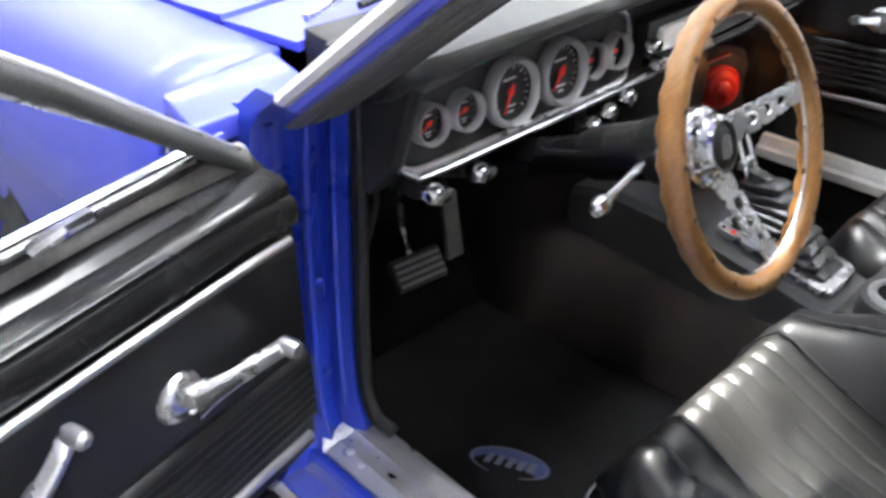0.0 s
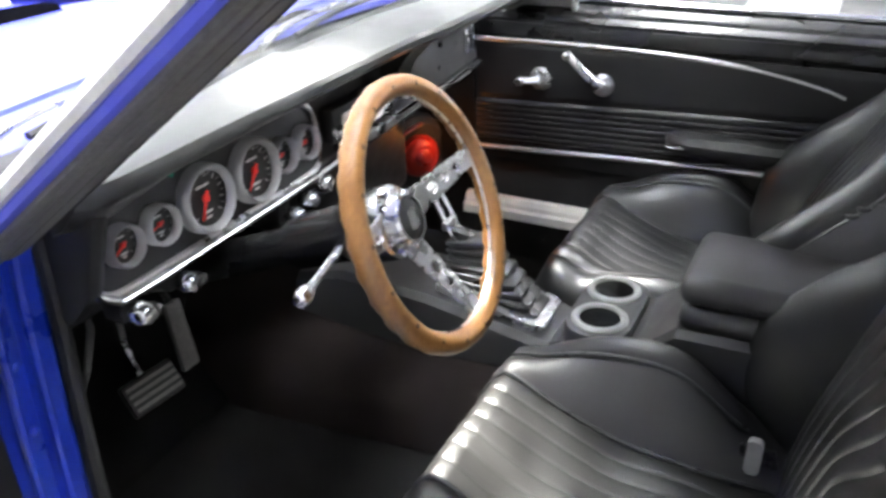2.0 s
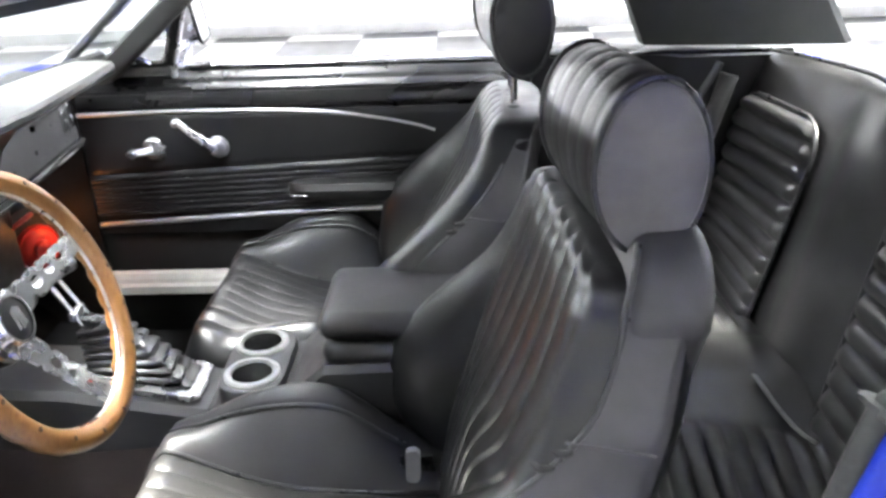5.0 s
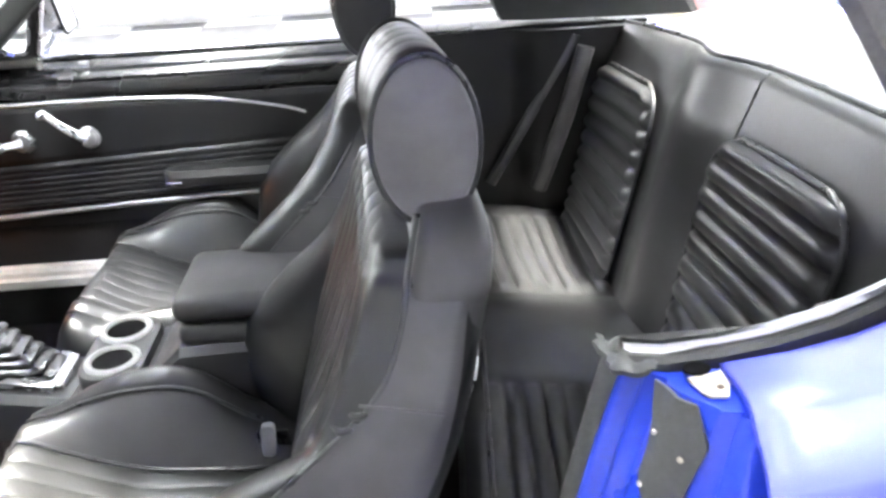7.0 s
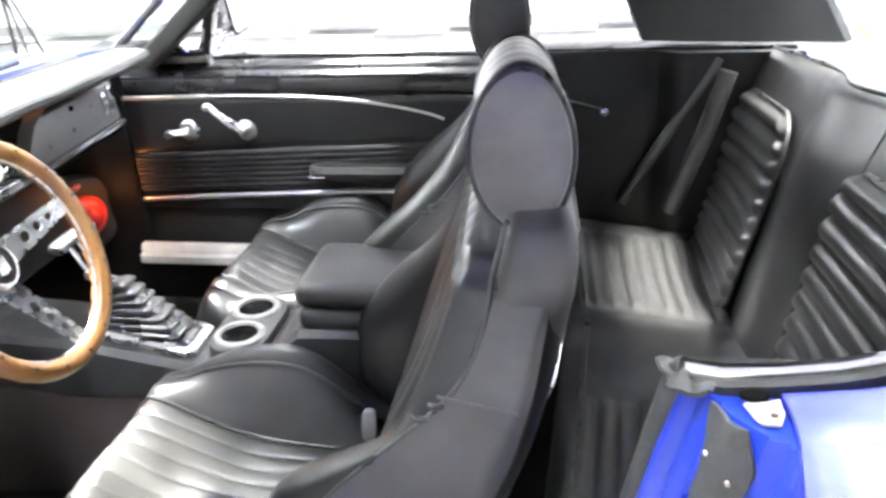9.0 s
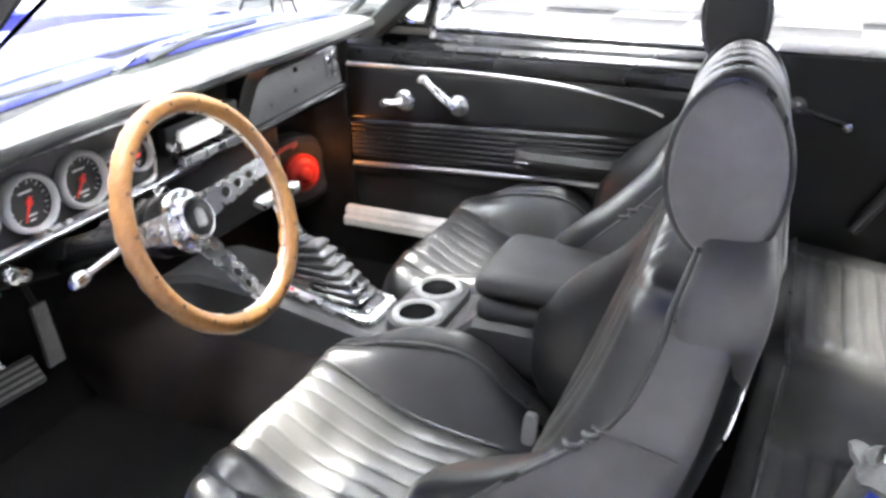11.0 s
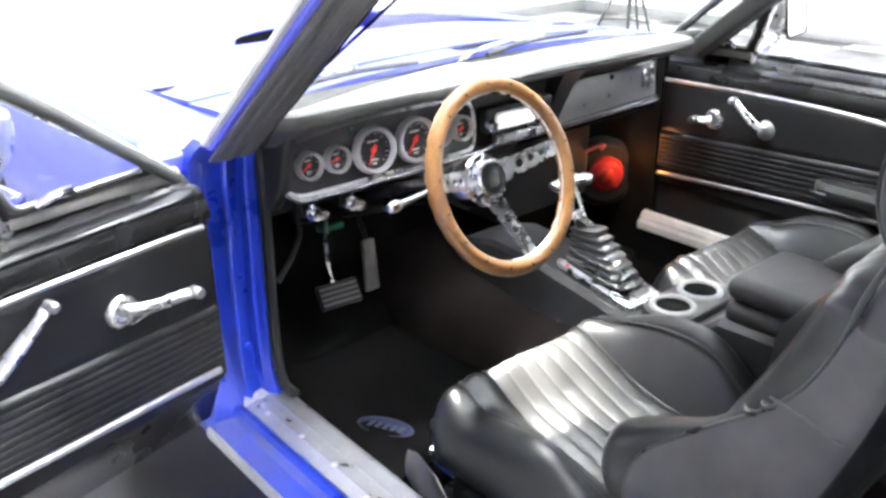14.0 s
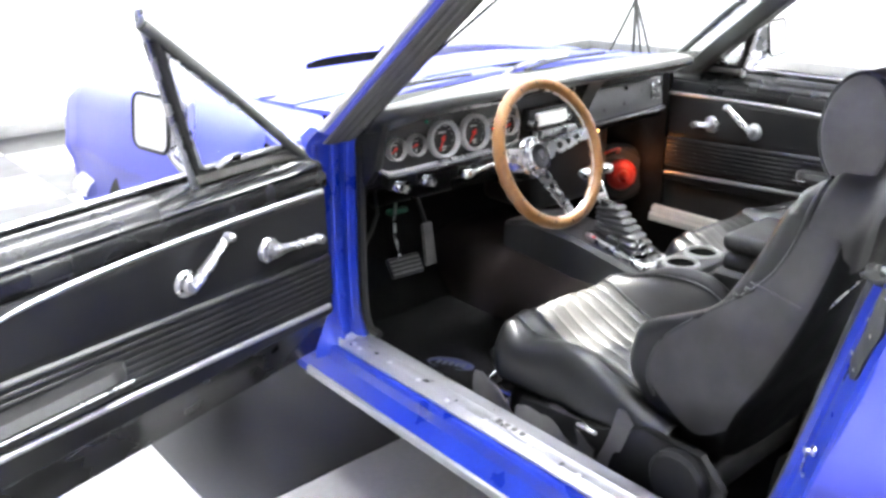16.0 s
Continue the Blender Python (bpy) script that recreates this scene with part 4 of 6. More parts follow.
    part("side_mirror", loft([[M(d, a * k, b * k) for a, b in rounded(0.062, 0.052, 0.022)] for k, d in ((1.0, 0.0), (1.03, 0.012), (0.95, 0.04), (0.7, 0.075), (0.25, 0.09))]), CHROME_DULL, ob, "rounded outside mirror housing")
    part("mirror_bezel", tube([M(-0.002, a, b) for a, b in rounded(0.062, 0.052, 0.022)], 0.0045, 6, closed=True), PLASTIC, ob, "thin dark mirror bezel")
    part("mirror_glass", slab([M(-0.002, a, b) for a, b in rounded(0.059, 0.049, 0.020)], Vector(P(0.002, 0, 0)) - Vector(P(0, 0, 0))), MIRROR, ob, "mirror glass reflecting the white room")
    part("mirror_foot", tube(spline([P(mirror_s - 0.027, -0.150, 0.935), P(mirror_s - 0.037, -0.140, 0.905), P(mirror_s - 0.047, -0.105, 0.880)], 4), [0.014, 0.014, 0.013, 0.013, 0.014, 0.016, 0.019, 0.022, 0.024], 10), CHROME, ob, "chrome mirror foot")
    return ob


HINGE, ALONG, INTO = Vector((-0.774, 0.418, 0)), Vector((-0.9668, -0.2555, 0)), Vector((0.2555, -0.9668, 0))


def left_place(s, n, z):
    return HINGE + ALONG * s + INTO * n + Vector((0, 0, z))


def right_place(s, n, z):
    return Vector((0.665 - n, 0.62 - s, z))


car_door("driver's car door standing open, black ribbed door card and chrome handles", left_place, 0.191, (0.076, 0.045, 0.710), (0.312, 0.040, 0.787), (0.565, 0.60, 0.7, 0.8, 0.97), 0.302, 1.0)
car_door("closed passenger's car door with black ribbed card and chrome handles", right_place, 0.250, (0.212, 0.050, 0.716), (0.325, 0.055, 0.788), (0.562, 0.575, 0.59, 0.60), 0.345, 0.4)

# ---- dashboard ----
dash = thing("dashboard", "black padded car dashboard with six round gauges and a grey glovebox", "dashboard", (CX, 0.5, 0.70))


def pad_ring(x, lip=0.372, zt=0.950):
    deep = max(0.045, 0.555 - 0.150 * ((x - CX) / 0.66) ** 2 - lip)
    profile = [(0.20, -0.030), (0.05, -0.024), (0.0, -0.016), (0.0, -0.006), (0.035, 0.0), (0.28, 0.004), (0.72, 0.003), (0.92, -0.002), (1.0, -0.014), (1.0, -0.060), (0.6, -0.050)]
    return [(x, lip + deep * f, zt + h) for f, h in profile]


part("left_pad", loft([pad_ring(x, 0.372 + 0.02 * smooth((-0.60 - x) / 0.045) ** 2) for x in (-0.645, -0.638, -0.63, -0.615, -0.60, -0.5, -0.4, -0.3, -0.2, -0.14, -0.122, -0.116)]), DASH_PAD, dash, "matt dark padded top over the gauges")
part("right_pad", loft([pad_ring(x, 0.388 - 0.022 * smooth((x - 0.06) / 0.12), 0.941 + 0.004 * smooth((x - 0.06) / 0.12)) for x in (-0.113, -0.10, -0.05, 0.0, 0.06, 0.08, 0.10, 0.12, 0.15, 0.18, 0.25, 0.3, 0.4, 0.46, 0.50, 0.512)]), DASH_PAD, dash, "padded top over the glovebox")
part("pad_return", loft([[(0.070, 0.392, 0.918), (0.132, 0.386, 0.918), (0.146, 0.44, 0.915), (0.084, 0.45, 0.915)], [(0.092, 0.428, 0.880), (0.140, 0.424, 0.880), (0.150, 0.47, 0.88), (0.098, 0.47, 0.88)], [(0.080, 0.448, 0.800), (0.116, 0.446, 0.800), (0.124, 0.475, 0.80), (0.086, 0.475, 0.80)]]), DASH_PAD, dash, "slanting padded edge beside the glovebox", 50)
part("dash_end", slab([(-0.628, 0.385, 0.93), (-0.628, 0.55, 0.93), (-0.628, 0.55, 0.74), (-0.628, 0.47, 0.755), (-0.628, 0.43, 0.80)], (0.030, 0, 0), 0.013), PLASTIC, dash, "black padded end of the dashboard")
part("dash_body", slab([(CX, 0.500, 0.915), (CX, 0.60, 0.93), (CX, 0.60, 0.73), (CX, 0.53, 0.735), (CX, 0.500, 0.765)], (0.525, 0, 0), 0.004), PLASTIC, dash, "black dashboard body")
part("dash_body", slab([(CX - 0.003, 0.466, 0.915), (CX - 0.003, 0.60, 0.93), (CX - 0.003, 0.60, 0.73), (CX - 0.003, 0.50, 0.735), (CX - 0.003, 0.466, 0.775)], (-0.64, 0, 0), 0.004), PLASTIC, dash, "black dashboard body")
part("brow", loft([[(x, 0.41, 0.922), (x, 0.47, 0.902), (x, 0.48, 0.925)] for x in (-0.60, -0.3, 0.0, 0.53)]), PLASTIC, dash, "black underside of the pad")


def tilt(x, z, d=0.0):
    """A place on the gauge panel, d towards the driver."""
    return Vector((x, 0.449 + 0.10 * (z - 0.835) - d, z + 0.1 * d))


outline = spline([tilt(-0.612, 0.86), tilt(-0.614, 0.825), tilt(-0.602, 0.797), tilt(-0.575, 0.784), tilt(-0.50, 0.782)], 5) + spline([tilt(-0.20, 0.783), tilt(-0.162, 0.787), tilt(-0.150, 0.805), tilt(-0.146, 0.84), tilt(-0.152, 0.875), tilt(-0.178, 0.893), tilt(-0.22, 0.897)], 5) + [tilt(-0.45, 0.902), tilt(-0.57, 0.898), tilt(-0.60, 0.885)]
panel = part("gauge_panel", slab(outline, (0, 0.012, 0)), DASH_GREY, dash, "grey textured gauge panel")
part("panel_trim", tube([p + Vector((0, -0.003, 0)) for p in outline], 0.0042, 8, closed=True), CHROME_DULL, panel, "bright rim round the gauge panel")
part("lower_lip", tube(spline([tilt(-0.616, 0.845, 0.004), tilt(-0.612, 0.805, 0.006), tilt(-0.590, 0.782, 0.008), tilt(-0.55, 0.775, 0.008), tilt(-0.30, 0.776, 0.008), tilt(-0.15, 0.778, 0.008), tilt(0.0, 0.779, 0.0), (0.20, 0.452, 0.776), (0.40, 0.468, 0.774), (0.535, 0.474, 0.775)], 5), 0.0075, 8, flat=0.7), CHROME, dash, "bright metal line along the bottom of the dashboard")
random.seed(4)
for gx, r, sweep in ((-0.555, 0.0262, -150), (-0.494, 0.0262, -165), (-0.409, 0.046, -118), (-0.307, 0.046, -128), (-0.243, 0.0262, -170), (-0.185, 0.0262, -160)):
    zc = 0.836
    ctr = tilt(gx, zc, 0.0)
    ax = Vector((0, -1, 0.1)).normalized()
    g = part("gauge", turned(ctr, ax, [(r * 0.80, 0.010), (r * 0.84, 0.017), (r * 0.92, 0.021), (r * 1.0, 0.018), (r * 1.02, 0.008), (r * 1.02, -0.004)], 36, caps=False), BEZEL_GREY, dash, "round gauge with a satin grey bezel", 50)
    part("gauge_face", turned(ctr, ax, [(r * 0.86, 0.002), (r * 0.86, 0.005), (0.0, 0.0051)], 30), GAUGE_FACE, g, "black gauge face")
    ux, uz = Vector((1, 0, 0)), Vector((0, 0.1, 1)).normalized()
    ticks = []
    for k in range(19 if r > 0.04 else 11):
        a = radians(225 - 270 * k / (18 if r > 0.04 else 10))
        d = ux * math.cos(a) + uz * math.sin(a)
        e = d.cross(ax)
        inner, outer, w = r * (0.62 if k % 2 == 0 else 0.70), r * 0.78, r * 0.014
        q = ctr + ax * 0.0054
        ticks.append(slab([q + d * inner - e * w, q + d * outer - e * w, q + d * outer + e * w, q + d * inner + e * w], ax * 0.0004))
    part("markings", joined(*ticks), WHITE_MARK, g)
    bars = []
    for zz, ww in ((0.36, 0.26), (-0.42, 0.20), (-0.58, 0.12)):
        q = ctr + ax * 0.0054 + uz * r * zz
        bars.append(slab([q - ux * r * ww - uz * r * 0.03, q + ux * r * ww - uz * r * 0.03, q + ux * r * ww + uz * r * 0.03, q - ux * r * ww + uz * r * 0.03], ax * 0.0004))
    for bar in bars:
        part("lettering_bar", bar, WHITE_MARK, g)
    a = radians(sweep)
    d = ux * math.cos(a) + uz * math.sin(a)
    e = d.cross(ax)
    q = ctr + ax * 0.0075
    part("needle", joined(slab([q - d * r * 0.22 - e * r * 0.07, q + d * r * 0.66 - e * r * 0.025, q + d * r * 0.66 + e * r * 0.025, q - d * r * 0.22 + e * r * 0.07], ax * 0.0012), turned(q - ax * 0.001, ax, [(r * 0.13, 0), (r * 0.12, 0.003), (0, 0.0032)], 14)), RED_NEEDLE, g, "red needle")
part("indicator", turned(tilt(-0.452, 0.885), (0, -1, 0.1), [(0.004, 0), (0.004, 0.004), (0, 0.006)], 10), GREEN_LENS, panel, "small green indicator lens")

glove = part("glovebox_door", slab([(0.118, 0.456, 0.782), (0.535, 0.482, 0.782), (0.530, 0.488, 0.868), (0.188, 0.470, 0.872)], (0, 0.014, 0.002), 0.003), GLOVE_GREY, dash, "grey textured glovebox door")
part("glovebox_lock", turned((0.335, 0.473, 0.860), (0, -1, 0), [(0.006, 0), (0.006, 0.004), (0, 0.005)], 12), SHADE_BLACK, glove)
for ex, ez, h in ((0.478, 0.832, 0.026), (0.505, 0.836, 0.032)):
    part("emblem", loft([[(ex + a * k, 0.476 + 0.008 - d, ez + b * k) for a, b in rounded(0.0095, h, 0.009)] for k, d in ((1.0, 0.0), (1.0, 0.006), (0.7, 0.009))]), CHROME, glove, "upright chrome emblem on the glovebox")
radio = part("radio", box((-0.125, 0.428, 0.812), (0.075, 0.452, 0.868), 0.004), PLASTIC, dash, "black centre panel with a chrome radio face")
part("radio_face", loft([[(-0.045 + a * k, 0.427 - d, 0.838 + b * k) for a, b in rounded(0.058, 0.018, 0.008)] for k, d in ((1.0, 0.0), (1.0, 0.006), (0.93, 0.010))]), PALE_TRIM, radio, "chrome radio face")
for kx in (-0.118, 0.022):
    part("radio_knob", turned((kx, 0.428, 0.834), (0, -1, 0), [(0.012, 0), (0.012, 0.012), (0.008, 0.018), (0, 0.019)], 14), CHROME, radio)
part("heater_slider", box((-0.10, 0.418, 0.790), (0.06, 0.45, 0.806), 0.003), CHROME_DULL, radio, "bright heater control strip")
for kx, ky, kz, second in ((-0.562, 0.448, 0.752, 0.024), (-0.478, 0.452, 0.750, 0.026), (-0.205, 0.452, 0.752, 0.0), (-0.165, 0.450, 0.765, 0.020), (-0.245, 0.45, 0.742, 0.0)):
    knob = part("knob", turned((kx, ky, kz), (0.05, -1, -0.05), [(0.008, -0.01), (0.010, 0.010), (0.015, 0.014), (0.016, 0.026), (0.011, 0.034), (0, 0.035)], 16), CHROME, dash, "chrome dashboard knob")
    if second:
        part("knob_tip", turned((kx + second, ky + 0.008, kz - 0.012), (0.05, -1, -0.05), [(0.007, -0.01), (0.008, 0.012), (0.0115, 0.016), (0.011, 0.028), (0, 0.031)], 14), CHROME, knob)
    part("knob_bracket", box((kx - 0.014, ky - 0.004, kz - 0.014), (kx + 0.014, ky + 0.03, kz + 0.03), 0.004), PLASTIC, knob)
# Sheenless black sheet that paints the shade below the dashboard
part("under_panel", slab([(-0.60, 0.50, 0.742), (0.56, 0.50, 0.742), (0.56, 0.90, 0.70), (-0.60, 0.90, 0.70)], (0, 0, 0.01)), SHADE_BLACK, dash, "black sheet standing for the shade under the dashboard")
part("heater_box", box((0.10, 0.62, 0.48), (0.46, 0.86, 0.72), 0.03, 3), PLASTIC, dash, "black heater box under the dashboard")

# heater blower with its red cap, lit by a small warm bulb
blow = thing("heater_blower", "round black heater blower with a glowing red cap", "heater blower", (0.57, 0.66, 0.42))
bax = Vector((-0.52, -0.85, 0.06)).normalized()
bc = Vector((0.585, 0.668, 0.505))
part("blower_housing", turned(bc, bax, [(0.075, -0.07), (0.10, -0.06), (0.105, -0.02), (0.098, 0.0), (0.082, 0.008), (0.070, 0.004)], 32), PLASTIC, blow, "black round blower housing")
part("blower_cap", turned(bc, bax, [(0.054, -0.004), (0.054, 0.010), (0.050, 0.018), (0.046, 0.016), (0.040, 0.024), (0.030, 0.028), (0.021, 0.027), (0.020, 0.036), (0.014, 0.041), (0.0, 0.042)], 32), RED_HOUSING, blow, "red blower cap")
part("wire", tube(spline([bc + Vector((-0.05, -0.02, 0.09)), bc + Vector((-0.10, -0.06, 0.12)), bc + Vector((-0.2, -0.02, 0.10)), bc + Vector((-0.26, 0.0, 0.14))], 6), 0.005, 8), RED_HOUSING, blow, "red wire")
court = thing("courtesy_lamp", "small warm glowing lamp under the dashboard", "lamp", (0.40, 0.63, 0.68))
part("bracket", box((0.39, 0.625, 0.715), (0.41, 0.637, 0.735), 0.003), PLASTIC, court)
part("socket", turned((0.40, 0.63, 0.725), (0, 0, -1), [(0.012, 0), (0.012, 0.02), (0.009, 0.024)], 12), PLASTIC, court)
part("bulb", turned((0.40, 0.63, 0.705), (0, 0, -1), [(0.005, 0), (0.009, 0.006), (0.009, 0.014), (0.004, 0.02), (0, 0.021)], 12), BULB, court, "glowing warm bulb")
bulb_light = bpy.data.lights.new("courtesy_light", "POINT")
bulb_light.energy, bulb_light.color, bulb_light.shadow_soft_size = COURTESY_WATTS, (1.0, 0.34, 0.09), 0.012
new("courtesy_light", bulb_light).location = (0.600, 0.580, 0.575)

# pedals
brake = thing("brake_pedal", "black rubber brake pedal on a steel arm", "pedal", (-0.352, 0.69, 0.41))
part("pedal_pad", moved(box((-0.054, -0.008, -0.030), (0.054, 0.008, 0.030), 0.006), pose(-0.352, 0.690, 0.415, -35, 0, -6)), RUBBER, brake, "ribbed black rubber pad")
for k in range(4):
    part("rib", moved(box((-0.048, -0.0105, -0.022 + k * 0.0125), (0.048, -0.0075, -0.016 + k * 0.0125)), pose(-0.352, 0.690, 0.415, -35, 0, -6)), RUBBER_GREY, brake)
part("pedal_arm", tube(spline([(-0.352, 0.705, 0.42), (-0.350, 0.735, 0.50), (-0.346, 0.73, 0.60), (-0.34, 0.70, 0.72)], 6), 0.009, 8, flat=0.5), CHROME_DULL, brake, "steel pedal arm")
part("brake_switch", box((-0.350, 0.752, 0.548), (-0.285, 0.776, 0.562), 0.003), GREEN_PLASTIC, brake, "green plastic switch on the pedal arm")
gas = thing("gas_pedal", "tall worn accelerator pedal", "pedal", (-0.235, 0.70, 0.39))
part("pedal_pad", slab([(-0.262, 0.702, 0.385), (-0.226, 0.698, 0.388), (-0.206, 0.742, 0.502), (-0.238, 0.746, 0.500)], (0.0, 0.012, -0.004), 0.003), RUBBER_GREY, gas, "worn grey rubber pad")
part("pedal_arm", tube([(-0.225, 0.75, 0.50), (-0.22, 0.79, 0.56), (-0.21, 0.86, 0.62)], 0.006, 8), PLASTIC, gas)
park = thing("parking_brake_lever", "dark steel parking brake lever under the dashboard", "lever", (-0.5, 0.66, 0.5))
part("lever_arm", tube([(-0.545, 0.62, 0.535), (-0.50, 0.64, 0.565), (-0.455, 0.67, 0.60), (-0.44, 0.70, 0.66)], 0.006, 8, flat=0.6), RUBBER_WORN, park)

# ---- steering wheel ----
HUB = Vector((-0.359, 0.190, 0.828))
TILT_W = radians(21)
YAW_W = radians(3.0)
WN = Vector((math.sin(YAW_W) * math.cos(TILT_W), -math.cos(YAW_W) * math.cos(TILT_W), math.sin(TILT_W)))      # towards the driver
WR = Vector((math.cos(YAW_W), math.sin(YAW_W), 0))
WU = WN.cross(WR)                                          # up the wheel
wheel_t = thing("steering_wheel", "three-spoke steering wheel with a varnished wooden rim and chrome spokes", "steering wheel", HUB)
RIM = HUB + WN * 0.055
R_MAJ, R_TUBE = 0.1565, 0.0136


def rim_ring(i, n=96):
    a = i / n * math.tau
    d = WR * math.cos(a) + WU * math.sin(a)
    grip = 0.0012 * math.cos(a * 30)
    return [RIM + d * (R_MAJ + (R_TUBE + grip * max(0, -math.sin(b))) * math.cos(b)) + WN * (R_TUBE * 1.08 + grip * max(0, -math.sin(b)) * 2) * math.sin(b) for b in [k / 16 * math.tau for k in range(16)]]


part("rim", loft([rim_ring(i) for i in range(97)], caps=False), WOOD, wheel_t, "honey-brown varnished wooden rim")
part("rim_core", tube([RIM + (WR * math.cos(a) + WU * math.sin(a)) * (R_MAJ - R_TUBE + 0.0008) for a in [i / 64 * math.tau for i in range(64)]], 0.0026, 6, closed=True), CHROME_DULL, wheel_t, "metal edge inside the rim")
for i in range(18):
    a = (i + 0.5) / 18 * math.tau
    d = WR * math.cos(a) + WU * math.sin(a)
    part("rivet", turned(RIM + d * R_MAJ + WN * (R_TUBE * 1.08 - 0.0015), WN, [(0.0032, 0), (0.0030, 0.002), (0, 0.0028)], 8), RIVET, wheel_t)


def holed_spoke(angle):
    """A tapering flat spoke with a row of round holes."""
    d = WR * math.cos(angle) + WU * math.sin(angle)
    e = WN.cross(d)
    cells = ((0.036, 0.062, 0.0, 0.0), (0.062, 0.085, 0.0085, 0.0), (0.085, 0.107, 0.0072, 0.0), (0.107, 0.127, 0.0058, 0.0), (0.127, 0.150, 0.0, 0.0))

    def half(r):
        return lerp(0.020, 0.013, (r - 0.036) / 0.114)

    def at(r, w, top):
        k = (r - 0.036) / 0.114
        return HUB + d * r + e * w + WN * (0.010 + 0.045 * k + (0.0016 if top else -0.0016))

    bm = bmesh.new()
    for r0, r1, hole, _ in cells:
        rc = (r0 + r1) / 2
        n = 16
        for top in (True, False):
            outer, inner = [], []
            for k in range(n):
                a = math.tau * (k + 0.5) / n
                cx, cy = math.cos(a), math.sin(a)
                m = max(abs(cx), abs(cy))
                rr = rc + (r1 - r0) / 2 * cx / m
                outer.append(bm.verts.new(at(rr, half(rr) * cy / m, top)))
                if hole:
                    inner.append(bm.verts.new(at(rc + hole * cx, hole * cy, top)))
            if hole:
                for k in range(n):
                    bm.faces.new((outer[k], outer[(k + 1) % n], inner[(k + 1) % n], inner[k]))
            else:
                bm.faces.new(outer)
            if top:
                tops = (outer, inner)
        for ring_a, ring_b in ((tops[0], outer), (tops[1], inner)):
            for k in range(len(ring_a)):
                bm.faces.new((ring_a[k], ring_a[(k + 1) % n], ring_b[(k + 1) % n], ring_b[k]))
    return bm


for deg in (9, 171, -82):
    part("spoke", holed_spoke(radians(deg)), CHROME_DULL, wheel_t, "flat chrome spoke with round holes", 12)
hub = part("hub", turned(HUB, WN, [(0.045, -0.035), (0.047, -0.012), (0.047, 0.004), (0.044, 0.008), (0.036, 0.010), (0.034, 0.014), (0.033, 0.023), (0.030, 0.027), (0.0265, 0.027), (0.026, 0.022)], 36), CHROME, wheel_t, "polished chrome hub", 30)
part("horn_button", turned(HUB, WN, [(0.0258, 0.015), (0.0258, 0.024), (0.020, 0.0265), (0.0, 0.0275)], 28), GAUGE_FACE, hub, "black horn button")
part("button_emblem", joined(*[slab([HUB + WN * 0.0268 + WR * (x0 - 0.003) + WU * z0, HUB + WN * 0.0268 + WR * (x0 + 0.003) + WU * z0, HUB + WN * 0.0268 + WR * (x1 + 0.003) + WU * z1, HUB + WN * 0.0268 + WR * (x1 - 0.003) + WU * z1], WN * 0.0016) for x0, z0, x1, z1 in ((-0.008, -0.012, -0.004, 0.012), (0.0, -0.014, 0.002, 0.014), (0.007, -0.012, 0.008, 0.011))]), CHROME, hub, "chrome bars on the horn button")
for k in range(9):
    a = math.tau * k / 9
    part("hub_bolt", turned(HUB + (WR * math.cos(a) + WU * math.sin(a)) * 0.0395 + WN * 0.0095, WN, [(0.0042, 0), (0.0040, 0.005), (0, 0.0065)], 6), CHROME, hub)
part("column", turned(HUB - WN * 0.030, -WN, [(0.044, 0.0), (0.045, 0.02), (0.037, 0.045), (0.035, 0.12), (0.026, 0.14), (0.024, 0.60)], 28), BLACK_PAINT, wheel_t, "black steering column")
stalk = part("turn_signal_stalk", tube(spline([HUB - WN * 0.065 + WR * -0.03, Vector((-0.45, 0.215, 0.826)), Vector((-0.55, 0.190, 0.829))], 6), 0.0052, 10), CHROME, wheel_t, "chrome turn signal stalk")
part("stalk_knob", turned((-0.538, 0.193, 0.8285), (-1, -0.22, 0.02), [(0.006, 0), (0.010, 0.008), (0.011, 0.018), (0.008, 0.028), (0, 0.031)], 14), CHROME, stalk)


